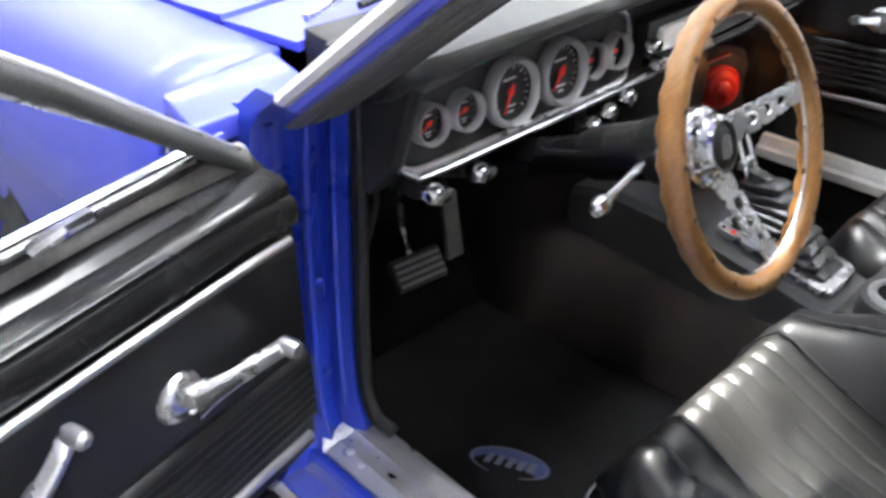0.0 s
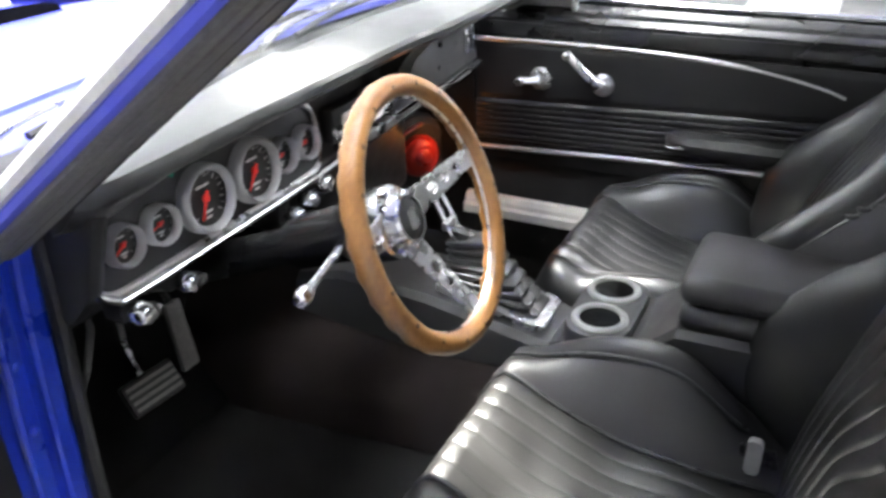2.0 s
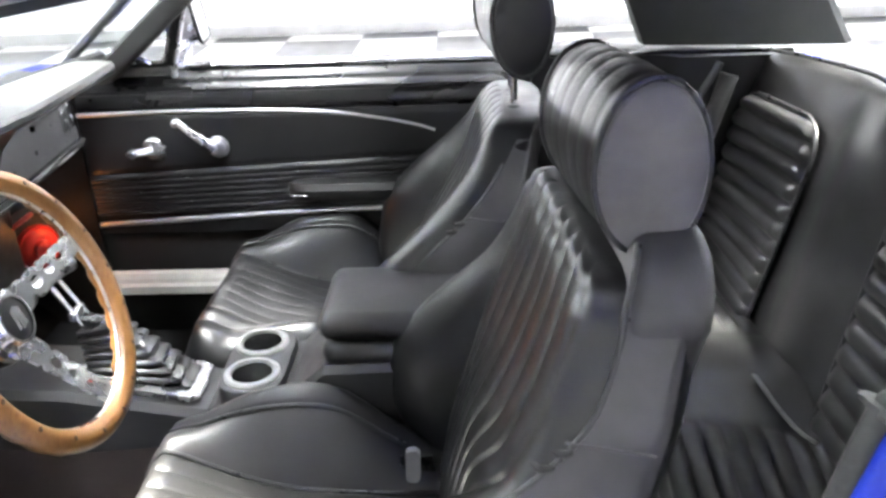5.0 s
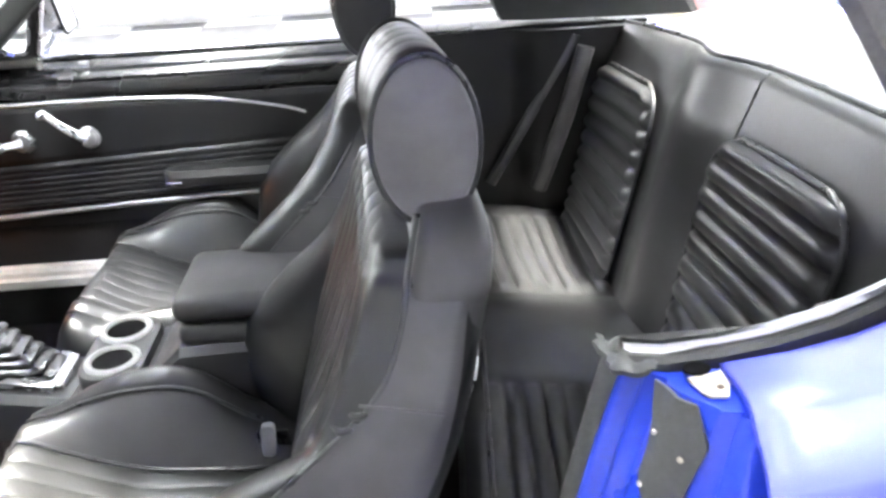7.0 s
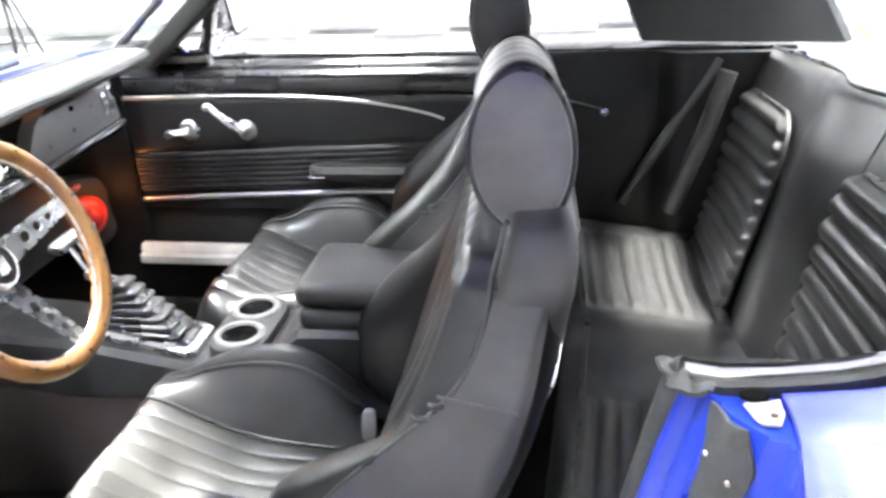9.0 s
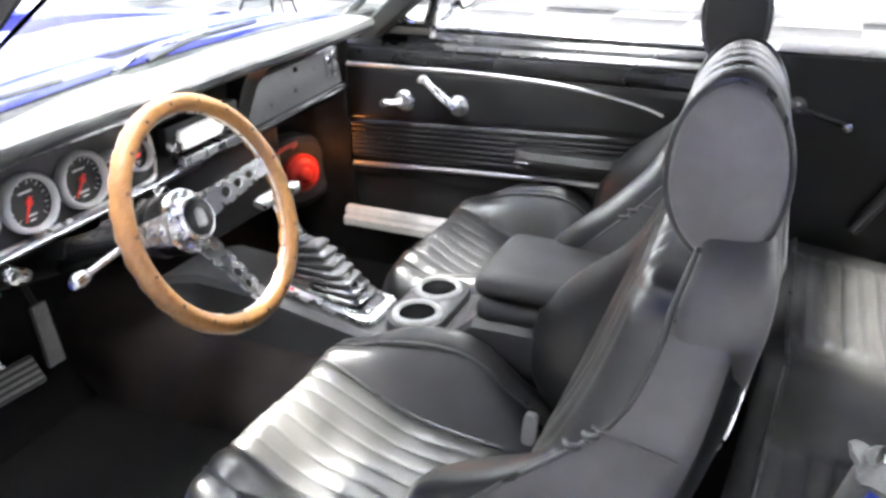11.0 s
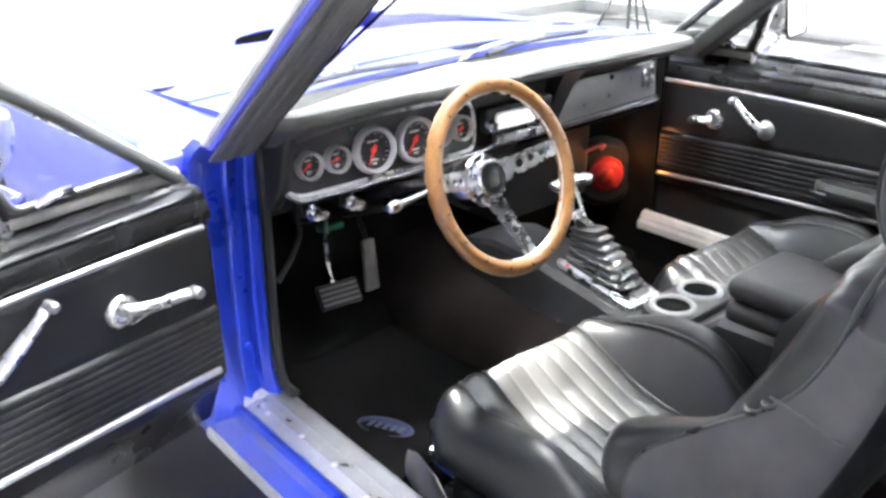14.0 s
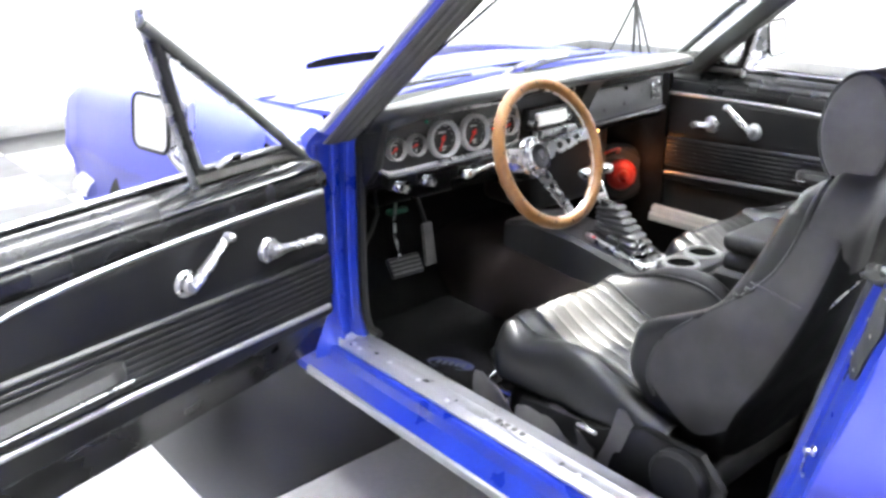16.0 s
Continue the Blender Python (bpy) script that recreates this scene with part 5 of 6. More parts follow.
# ---- bucket seats ----
def bucket_seat(cx, label, raised, forward, necked, inward, drop=0.0, set_back=0.0, crest=0.0, yaw=0.0, group="front bucket seats"):
    """A bucket seat; cx its middle across the car. raised: how far the headrest stands up on its posts."""
    ob = thing("bucket_seat", label, "car seat", (cx, -0.15, 0.262), group)
    # dished cushion middle with fore-and-aft pleats
    W, N_PLEAT = 0.126, 7
    DISH_Y = [-0.32, -0.24, -0.16, -0.08, 0.0, 0.05, 0.09, 0.12, 0.16]
    DISH_Z = [0.404, 0.403, 0.406, 0.416, 0.437, 0.459, 0.481, 0.497, 0.505]

    def mid_z(x, y, pleated=True):
        f = smooth((0.192 - y) / 0.080) ** 0.5
        top = sum(table(DISH_Y, DISH_Z, y + d) for d in (-0.02, 0.0, 0.02)) / 3
        pleat = (0.0034 if crest else 0.0015) * (abs(math.sin(math.pi * (x + W) / (2 * W) * N_PLEAT)) ** 0.3 - 0.8) if pleated else 0.0
        sag = 0.004 * math.sin(23 * x + 3) * math.sin(31 * y + cx * 9)
        return 0.335 + (top + pleat + sag - 0.335) * f

    ys = [0.192, 0.191, 0.188, 0.183, 0.176, 0.166, 0.154, 0.140, 0.122, 0.10, 0.075, 0.05, 0.025, 0.0, -0.03, -0.06, -0.09, -0.12, -0.15, -0.18, -0.24, -0.30]
    rings = []
    for y in ys:
        top = [(cx - W + 2 * W * i / 84, y, mid_z(-W + 2 * W * i / 84, y)) for i in range(85)]
        rings.append(top + [(cx + W, y, 0.33), (cx - W, y, 0.33)])
    cush = part("cushion", loft(rings), VINYL_SEAT if crest else VINYL, ob, "pleated black vinyl seat cushion", 70)
    for x in (-W - 0.002, W + 0.002):
        part("seam", tube([(cx + x, y, mid_z(x, y, False) + 0.001) for y in ys[1:]], 0.0034, 6), PIPING, cush)
    # side bolsters: a smooth inner insert, piping, then a fat roll that falls to the outside
    RIDGE_Y = [-0.34, -0.28, -0.22, -0.16, -0.13, -0.09, -0.05, 0.0, 0.05, 0.098, 0.13, 0.165, 0.19]
    RIDGE_Z = [0.425, 0.440, 0.474, 0.534, 0.552, 0.557, 0.553, 0.541, 0.517, 0.490, 0.472, 0.435, 0.37]
    for side in (-1, 1):
        squash = 0.055 if side < 0 else 0.0
        rings, line = [], []
        for y in [0.188, 0.184, 0.176, 0.165, 0.15, 0.13, 0.11, 0.085, 0.06, 0.03, 0.0, -0.03, -0.06, -0.09, -0.12, -0.15, -0.18, -0.21, -0.24, -0.28, -0.33]:
            f = smooth((0.192 - y) / 0.09)
            zs = mid_z(side * W, y, False) - 0.003
            zr = sum(table(RIDGE_Y, RIDGE_Z, y + d) for d in (-0.02, 0.0, 0.02)) / 3
            zr -= squash * smooth((zr - 0.43) / 0.12)
            zr = max(zr, zs + 0.004)
            w1 = lerp(0.205, 0.258, f)
            xp, xr = lerp(W, w1, 0.46), lerp(W, w1, 0.62)
            zp = lerp(zs, zr, 0.82)
            ring = []
            for k in range(11):
                t = k / 10
                ring.append((cx + side * lerp(W, xp, t), y, lerp(zs, zp, t) + 0.010 * math.sin(math.pi * t)))
            line.append((cx + side * xp, y, zp))
            for k in range(1, 16):
                t = k / 15
                a = -0.9 + t * (math.pi / 2 + 0.9)
                if a < 0:
                    k2 = math.sin(a + 0.9) / math.sin(0.9)
                    ring.append((cx + side * lerp(xp, xr, k2 ** 1.4), y, lerp(zp, zr, k2 ** 0.7)))
                else:
                    ring.append((cx + side * (xr + (w1 - xr) * math.sin(a)), y, lerp(0.385, zr, math.cos(a) ** 0.8)))
            ring += [(cx + side * (w1 - 0.003), y, 0.370), (cx + side * (w1 - 0.035), y, 0.345), (cx + side * W, y, 0.325)]
            rings.append(ring)
        # driver's inner bolster is paler: light from the left is in its colour
        bol = part("cushion_bolster", loft(rings), VINYL if side < 0 or not crest else VINYL_PAD, ob, "smooth black side bolster", 60)
        part("bolster_piping", tube(spline([Vector(p) + Vector((0, 0, 0.002)) for p in line[5:-2]], 3), 0.0036, 6), PIPING, bol)
    if set_back:
        for ch in ob.children_recursive:
            for v in ch.data.vertices:
                v.co.y -= set_back
    # backrest, its middle a little inboard of the cushion's
    base_cx, cx = cx, cx + inward
    Z = [0.40, 0.46, 0.52, 0.60, 0.68, 0.76, 0.83, 0.87, 0.892, 0.904, 0.910]
    FB = [q + 0.004 for q in (-0.240, -0.248, -0.258, -0.276, -0.340, -0.412, -0.462, -0.482, -0.494, -0.506, -0.522)]
    FC = [q + 0.004 for q in (-0.30, -0.318, -0.335, -0.368, -0.408, -0.448, -0.470, -0.482, -0.494, -0.506, -0.522)]
    BK = [q + 0.002 for q in (-0.435, -0.452, -0.475, -0.520, -0.545, -0.560, -0.572, -0.580, -0.586, -0.588, -0.580)]
    HW = [0.235, 0.248, 0.258, 0.264, 0.262, 0.250, 0.222, 0.200, 0.184, 0.164, 0.132]

    EDGE = [q - 0.045 for q in FB]
    if crest:
        FB = [-0.290, -0.236, -0.226, -0.242, -0.305, -0.394, -0.432, -0.447, -0.453, -0.459, -0.476]
        FC = [-0.300, -0.310, -0.322, -0.345, -0.372, -0.406, -0.434, -0.447, -0.453, -0.459, -0.476]
        EDGE = [-0.350, -0.285, -0.262, -0.290, -0.365, -0.452, -0.484, -0.491, -0.495, -0.498, -0.505]
        HW = [0.235, 0.248, 0.258, 0.264, 0.258, 0.240, 0.218, 0.208, 0.200, 0.186, 0.150]

    def eased(q, z):
        w = min(0.024, 0.910 - z)
        return sum(table(Z, q, z + d) for d in (-w, -w / 2, 0.0, w / 2, w)) / 5

    def ring_at(z):
        fb, fc, bk, hw, edge = (eased(q, z) for q in (FB, FC, BK, HW, EDGE))
        fb = max(fb, fc)

        def half(pw, full):
            """From the pleats round one bolster to the back; full: how far the bolster stands out."""
            out = []
            for i in range(1, 15):
                t = i / 14
                x = lerp(pw, hw, math.sin(t * math.pi / 2) ** 0.9)
                out.append((x, lerp(fc, edge, t ** 2.2) + full * (fb - fc + 0.010) * math.sin(math.pi * t ** 0.85) ** 0.8, z))
            out += [(hw + 0.001, lerp(edge, bk, 0.5), z), (hw - 0.004, bk + 0.022, z), (hw - 0.028, bk + 0.002, z), (hw * 0.5, bk - 0.008, z)]
            return out

        pw = min(0.150, 0.94 * hw)
        flat = smooth((z - 0.60) / 0.12) if crest else 0.0      # the worn outer bolster only stands out low down
        po = lerp(pw, 0.90 * hw, flat)
        ring = []
        for i in range(71):                       # pleated front
            x = lerp(-po, pw, i / 70)
            ring.append((x, fc + 0.0068 * abs(math.cos(math.pi * (i / 35 - 1) * 3.5)) ** 0.4, z))
        ring += half(pw, 1.0)
        left = [(-x, y, zz) for x, y, zz in half(po, 1.0 - flat)][::-1]
        skew = 0.07 * bool(crest) * smooth((z - 0.6) / 0.2)
        return [(cx + x, y + skew * x, zz) for x, y, zz in ring + left]

    zs = [0.40 + 0.0125 * i for i in range(38)] + [0.870, 0.876, 0.882, 0.887, 0.892, 0.896, 0.899, 0.902, 0.904, 0.906, 0.908, 0.910]
    back = part("backrest", loft([ring_at(z) for z in zs]), VINYL, ob, "pleated black vinyl backrest with raised bolsters", 60)

    def edge_y(z):
        return eased(EDGE, z)

    def side_point(u, v, side):
        low = 0.432 + 0.085 * max(0.0, 1 - u / 0.5) ** 2 + 0.035 * max(0.0, u / 0.5 - 1) ** 2
        z = lerp(low, 0.885, v)
        lean = 0.07 * bool(crest) * smooth((z - 0.6) / 0.2) * side * table(Z, HW, z)
        return (cx + side * (table(Z, HW, z) + lerp(-0.005, 0.0045, min(1.0, (1 - v) * 14, (1 - u) * 6 + 0.2)) + 0.006 * math.sin(math.pi * u) * math.sin(math.pi * v)), lerp(edge_y(z), table(Z, BK, z) + 0.022, u) + lean, z)

    for side in (-1, 1):
        part("back_piping", tube(spline([(cx + side * (table(Z, HW, z) + 0.001), edge_y(z) + 0.002 + 0.07 * bool(crest) * smooth((z - 0.6) / 0.2) * side * table(Z, HW, z), z) for z in zs[6:38:3]] + ([(cx + side * 0.204, -0.491 + side * 0.0143, 0.887), (cx + side * 0.199, -0.496 + side * 0.0139, 0.906), (cx + side * 0.189, -0.502 + side * 0.0132, 0.926), (cx + side * 0.172, -0.508 + side * 0.012, 0.943)] if crest else []), 3), 0.0038, 8), PIPING, back)
        # Paler copy of the black vinyl, with light on the seat sides included
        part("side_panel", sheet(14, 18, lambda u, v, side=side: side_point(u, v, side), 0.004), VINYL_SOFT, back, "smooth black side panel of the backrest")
        part("cross_seam", tube([(cx + side * (table(Z, HW, 0.757 - 0.02 * t) + 0.008), lerp(edge_y(0.757), table(Z, BK, 0.757) + 0.022, t), 0.762 - 0.016 * t) for t in (0, 0.25, 0.5, 0.75, 1)], 0.0018, 6), VINYL_SOFT, back)
        # crumpled gusset on the bolster edge
        for gz in (0.728, 0.744):
            gy = edge_y(gz) + 0.07 * bool(crest) * side * table(Z, HW, gz) * smooth((gz - 0.6) / 0.2)
            gx = cx + side * table(Z, HW, gz)
            part("gusset", tube(spline([(gx + side * 0.004, gy - 0.006, gz + 0.006), (gx, gy + 0.008, gz), (gx - side * 0.016, gy + 0.020, gz + 0.004)], 4), [0.002, 0.004, 0.0045, 0.0045, 0.005, 0.0045, 0.004, 0.003, 0.002], 8), VINYL, back, "crumpled fold of vinyl")
    if drop:
        for ch in ob.children_recursive:
            for v in ch.data.vertices:
                v.co.z -= drop * smooth((v.co.z - 0.35) / 0.25)
    if crest:      # metal zip across the back of the cover
        zip_line = spline([(-0.482, -0.548, 0.716), (-0.474, -0.556, 0.730), (-0.456, -0.5705, 0.756), (-0.420, -0.5765, 0.771), (-0.385, -0.580, 0.784)], 12)
        part("zip", tube(zip_line, [0.0022 if i % 2 else 0.0012 for i in range(len(zip_line))], 6), CHROME_DULL, back, "fine metal zip on the seat back")
    neck = []
    for z, y0, y1, w in ((0.80, -0.478, -0.570, 0.200), (0.852, -0.488, -0.578, 0.211), (0.864, -0.490, -0.580, 0.2155), (0.885, -0.494, -0.583, 0.209), (0.905, -0.498, -0.585, 0.200), (0.925, -0.503, -0.584, 0.188), (0.942, -0.509, -0.579, 0.170), (0.955, -0.518, -0.570, 0.145)):
        neck.append([(cx + sx * w * kx, lerp(y0, y1, ky) + 0.07 * sx * w * kx, z) for sx, kx, ky in ((-1, 0.9, 0.0), (-1, 0.98, 0.06), (-1, 1.0, 0.2), (-1, 1.0, 0.8), (-1, 0.96, 0.95), (-1, 0.88, 1.0), (1, 0.88, 1.0), (1, 0.96, 0.95), (1, 1.0, 0.8), (1, 1.0, 0.2), (1, 0.98, 0.06), (1, 0.9, 0.0))])
    if necked:
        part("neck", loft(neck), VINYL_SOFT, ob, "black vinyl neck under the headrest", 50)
    # headrest: an oval roll across, pleated round, with flat ends
    dz = raised
    yc, zc = -0.548, 1.010 + dz

    def roll(x, k):
        out = []
        for i in range(40):
            a = i / 40 * math.tau
            y = 0.063 * k * math.cos(a) * (1.0 if math.cos(a) > 0 else 0.92)
            z = 0.099 * k * math.sin(a)
            twist = max(0.0, inward) * (x / 0.142 + 1) / 2
            out.append((cx + x, yc + y * (1 - 0.6 * yaw) + 0.012 + 0.75 * twist + yaw * x, zc + z - 0.6 * twist))
        return out

    hw = 0.142 - 0.25 * yaw
    stations = []
    for i in range(49):
        t = i / 48 * 2 - 1
        pleat = 0.020 * (abs(math.cos(math.pi * t * 3.0)) ** 0.35 - 1)
        k = (0.95 + pleat + 0.03) * (1 - 0.06 * abs(t) ** 3)
        stations.append(roll(t * hw, k))
    head = part("headrest", loft(stations), VINYL, ob, "pleated rounded black headrest", 50)
    for side in (-1, 1):
        disc = []
        for k, d in ((0.965, 0.0), (0.93, 0.008), (0.88, 0.012), (0.6, 0.0155), (0.2, 0.0170)):
            disc.append(roll(side * (hw + d), k * 0.96))
        # driver's ends take the lit tone, the passenger's a darker one
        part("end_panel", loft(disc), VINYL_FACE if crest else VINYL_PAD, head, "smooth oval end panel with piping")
        part("end_piping", tube(roll(side * (hw + 0.003), 0.925), 0.0045, 8, closed=True), PIPING, head)
        part("headrest_post", tube([(cx + side * 0.062, -0.536, 0.87), (cx + side * 0.062, -0.536, 0.945 + dz)], 0.0062, 12), CHROME, ob, "chrome headrest post")
        part("post_collar", turned((cx + side * 0.062, -0.536, 0.944 if necked else 0.876), (0, 0, 1), [(0.013, 0), (0.013, 0.004), (0.008, 0.006)], 14), PLASTIC, ob)
    part("headrest_tab", box((cx - 0.03, -0.552, 0.918 + dz), (cx + 0.03, -0.522, 0.936 + dz), 0.006), PIPING, head)
    # base, slides and recliner
    cx = base_cx
    part("seat_base", box((cx - 0.245, -0.40, 0.275), (cx + 0.245, 0.09, 0.345), 0.02, 3), PLASTIC, ob, "black seat base")
    for side in (-1, 1):
        part("slide_rail", box((cx + side * 0.20 - 0.018, -0.42, 0.264), (cx + side * 0.20 + 0.018, 0.13, 0.284), 0.004), CHROME_DULL, ob, "metal slide rail")
        part("side_cover", loft([[(cx + side * (0.250 + 0.016 * k), yy, zz) for yy, zz in ((-0.46, 0.30), (-0.20, 0.30), (0.03, 0.33), (0.03, 0.355), (-0.20, 0.385), (-0.30, 0.43), (-0.42, 0.43), (-0.47, 0.38))] for k in (0, 0.8, 1.0)]), PLASTIC, ob, "black plastic side cover")
        part("recliner_knob", turned((cx + side * 0.264, -0.385, 0.368), (side, 0, 0), [(0.060, 0), (0.060, 0.018), (0.052, 0.026), (0.048, 0.024), (0.0, 0.026)], 28), PLASTIC, ob, "round black recliner knob")
    part("slide_lever", tube(spline([(cx - 0.19, 0.10, 0.286), (cx - 0.19, 0.20, 0.288), (cx - 0.16, 0.225, 0.290), (cx - 0.10, 0.228, 0.290)], 5), 0.006, 8), CHROME, ob, "chrome slide lever")
    ob.location.y += forward
    return ob


bucket_seat(-0.288, "black vinyl driver's bucket seat with pleated cushion and headrest", 0.0, 0.0, True, 0.036, crest=0.042)
bucket_seat(0.425, "black vinyl passenger's bucket seat, headrest raised on chrome posts", 0.026, 0.100, False, -0.035, 0.03, 0.045, yaw=0.12)

skirt = thing("seat_skirt", "torn dark grey vinyl skirt hanging beside the driver's seat", "seat skirt", (-0.54, -0.10, 0.29))
part("flap", sheet(10, 6, lambda u, v: (-0.566 - 0.010 * math.sin(6 * u + 2 * v) + 0.012 * v, lerp(0.030, -0.190, u), lerp(0.300, 0.340 + 0.040 * math.exp(-((u - 0.5) / 0.22) ** 2) + 0.006 * math.sin(17 * u), v)), 0.003), VINYL_FACE, skirt, "creased grey flap")
part("flap", sheet(6, 5, lambda u, v: (-0.562 - 0.008 * math.sin(5 * u + 3 * v), lerp(0.165, 0.050, u), lerp(0.300, 0.370 - 0.030 * u + 0.006 * math.sin(11 * u), v)), 0.003), VINYL_FACE, skirt, "limp grey flap")
part("flap", sheet(5, 8, lambda u, v: (-0.572 + 0.010 * math.sin(4 * v + u) + 0.012 * u, lerp(-0.190, -0.222, u) - 0.062 * v, lerp(0.300, 0.462 - 0.022 * u + 0.012 * math.sin(math.pi * u), v)), 0.003), VINYL_FACE, skirt, "upright torn grey flap")
part("rail_end", box((-0.575, -0.200, 0.376), (-0.560, -0.148, 0.384), 0.003), CHROME_DULL, skirt, "bright end of a metal rail")

# ---- centre console ----
con = thing("center_console", "black centre console with chrome shifter plate, cup holders and padded armrest", "console", (0.05, 0.0, 0.27))


def con_ring(y, zt, x0, x1, r=0.012):
    return [(x0 - 0.012, y, 0.30), (x0, y, zt - r), (x0 + r, y, zt), (x1 - r, y, zt), (x1, y, zt - r), (x1 + 0.012, y, 0.30)]


part("console_body", loft([con_ring(y, z, x0, x1) for y, z, x0, x1 in ((0.60, 0.50, -0.045, 0.125), (0.50, 0.525, -0.045, 0.125), (0.33, 0.515, -0.042, 0.125), (0.105, 0.455, -0.015, 0.135), (0.085, 0.475, -0.035, 0.155), (-0.045, 0.50, -0.04, 0.16), (-0.11, 0.56, -0.045, 0.16), (-0.50, 0.57, -0.045, 0.16))]), CONSOLE_BLACK, con, "black moulded console body", 30)


def plate_pt(a, b, up=0.0):
    """On the sloping shifter plate: a across, b along, from -1 to 1."""
    y = lerp(0.122, 0.318, (b + 1) / 2)
    return Vector((lerp(0.062, 0.040, (b + 1) / 2) + a * 0.056, y, lerp(0.466, 0.520, (b + 1) / 2) + up))


pl_out = [plate_pt(a, b) for a, b in rounded(1, 1, 0.18, 4)]
pl_in = [plate_pt(a, b) for a, b in rounded(0.74, 0.82, 0.12, 4)]
bm = bmesh.new()
vo, vi = [bm.verts.new(p + Vector((0, 0, 0.006))) for p in pl_out], [bm.verts.new(p + Vector((0, 0, 0.008))) for p in pl_in]
vl = [bm.verts.new(p + Vector((0, 0, -0.004))) for p in pl_out]
vk = [bm.verts.new(p + Vector((0, 0, -0.004))) for p in pl_in]
for k in range(len(vo)):
    j = (k + 1) % len(vo)
    bm.faces.new((vo[k], vo[j], vi[j], vi[k]))
    bm.faces.new((vo[k], vo[j], vl[j], vl[k]))
    bm.faces.new((vi[k], vi[j], vk[j], vk[k]))
plate = part("shifter_plate", bm, CHROME_DULL, con, "satin chrome shifter plate")
for a, b in ((-0.88, -0.9), (0.88, -0.9), (-0.88, 0.9), (0.88, 0.9), (-0.88, 0.0)):
    part("screw", turned(plate_pt(a, b, 0.006), (0, -0.26, 1), [(0.0045, 0), (0.004, 0.002), (0, 0.003)], 10), CHROME, plate)
part("indicator", turned(plate_pt(-0.86, 0.72, 0.007), (0, -0.26, 1), [(0.005, 0), (0.004, 0.002), (0, 0.003)], 10), RED_NEEDLE, plate, "small red indicator")
LEVELS = 8
boot = part("shifter_boot", loft([[plate_pt(a * hx, lerp(b0, b1, (b + 1) / 2), up) for a, b in rounded(1, 1, 0.3, 4)] for hx, b0, b1, up in ((0.62, -0.66, 0.74, -0.006), (0.56, -0.56, 0.76, 0.020), (0.40, -0.20, 0.84, 0.060), (0.22, 0.30, 0.86, 0.102))]), BOOT, con, "black rubber core of the shifter boot")
for k in range(LEVELS):
    t = k / (LEVELS - 1)
    b0, b1 = lerp(-0.84, 0.22, t), lerp(0.84, 0.94, t)
    hx = lerp(0.80, 0.42, t)
    rise = 0.008 + 0.094 * t
    dip = lerp(0.016, 0.026, t)      # each fold droops towards its front edge

    def fold(k2, up):
        return [plate_pt(a * hx * k2, lerp(b0, b1, (b * k2 + 1) / 2), rise + up - dip * (b + 1) / 2) for a, b in rounded(1, 1, 0.25, 4)]

    part("boot_fold", loft([fold(0.70, -0.003), fold(0.97, -0.0035), fold(1.0, -0.001), fold(1.0, 0.0015), fold(0.96, 0.004), fold(0.70, 0.006)]), BOOT, boot, "glossy black rubber boot fold", 50)
shift = part("shifter", tube([(0.036, 0.285, 0.565), (0.040, 0.345, 0.672)], 0.0055, 10), CHROME, con, "twin-rod chrome shifter")
part("rod", tube([(0.066, 0.285, 0.565), (0.068, 0.345, 0.672)], 0.0055, 10), CHROME, shift)
part("bridge", box((0.030, 0.312, 0.612), (0.074, 0.324, 0.628), 0.003), CHROME_DULL, shift)
part("t_handle", tube(spline([(0.012, 0.356, 0.678), (0.022, 0.356, 0.682), (0.065, 0.352, 0.686), (0.11, 0.348, 0.682), (0.120, 0.348, 0.678)], 5), [0.008] + [0.0145] * 19 + [0.008], 12), CHROME_DULL, shift, "satin T-shaped shifter handle")
# cup holders
cup_plate = part("cup_holder_plate", loft([[(0.06 + a * k, 0.022 + b * k, 0.508 + h) for a, b in rounded(0.108, 0.056, 0.05, 8)] for k, h in ((1.0, -0.03), (1.0, 0.0), (0.97, 0.007), (0.92, 0.009))]), CONSOLE_BLACK, con, "grey black cup holder")
for ux, uy in ((0.010, 0.022), (0.110, 0.026)):
    ring = part("cup_ring", turned((ux, uy, 0.512), (0, 0, 1), [(0.047, 0), (0.047, 0.008), (0.043, 0.012), (0.037, 0.012), (0.0345, 0.008), (0.034, 0.0)], 36), CUP_GREY, con, "grey cup holder ring")
    # black disc inside the ring gives the well its shade
    part("cup_well", turned((ux, uy, 0.5135), (0, 0, 1), [(0.036, 0), (0.036, 0.005), (0.030, 0.0055), (0.0, 0.0056)], 28), SHADE_BLACK, ring, "black disc standing for shade in the cup well")
part("armrest_pad", box((-0.035, -0.50, 0.597), (0.165, -0.105, 0.646), 0.0235, 4), VINYL_PAD, con, "padded black armrest lid", 60)
part("armrest_base", box((-0.034, -0.50, 0.548), (0.164, -0.107, 0.600), 0.024, 4), VINYL_PAD, con, "padded lower half of the armrest", 60)
belt = thing("seat_belt", "black seat belt stalk with a pale buckle", "seat belt", (-0.14, -0.26, 0.40))
part("strap", slab([(-0.130, -0.30, 0.36), (-0.130, -0.235, 0.38), (-0.136, -0.235, 0.455), (-0.136, -0.285, 0.455)], (0.006, 0, 0), 0.002), PIPING, belt, "black webbing")
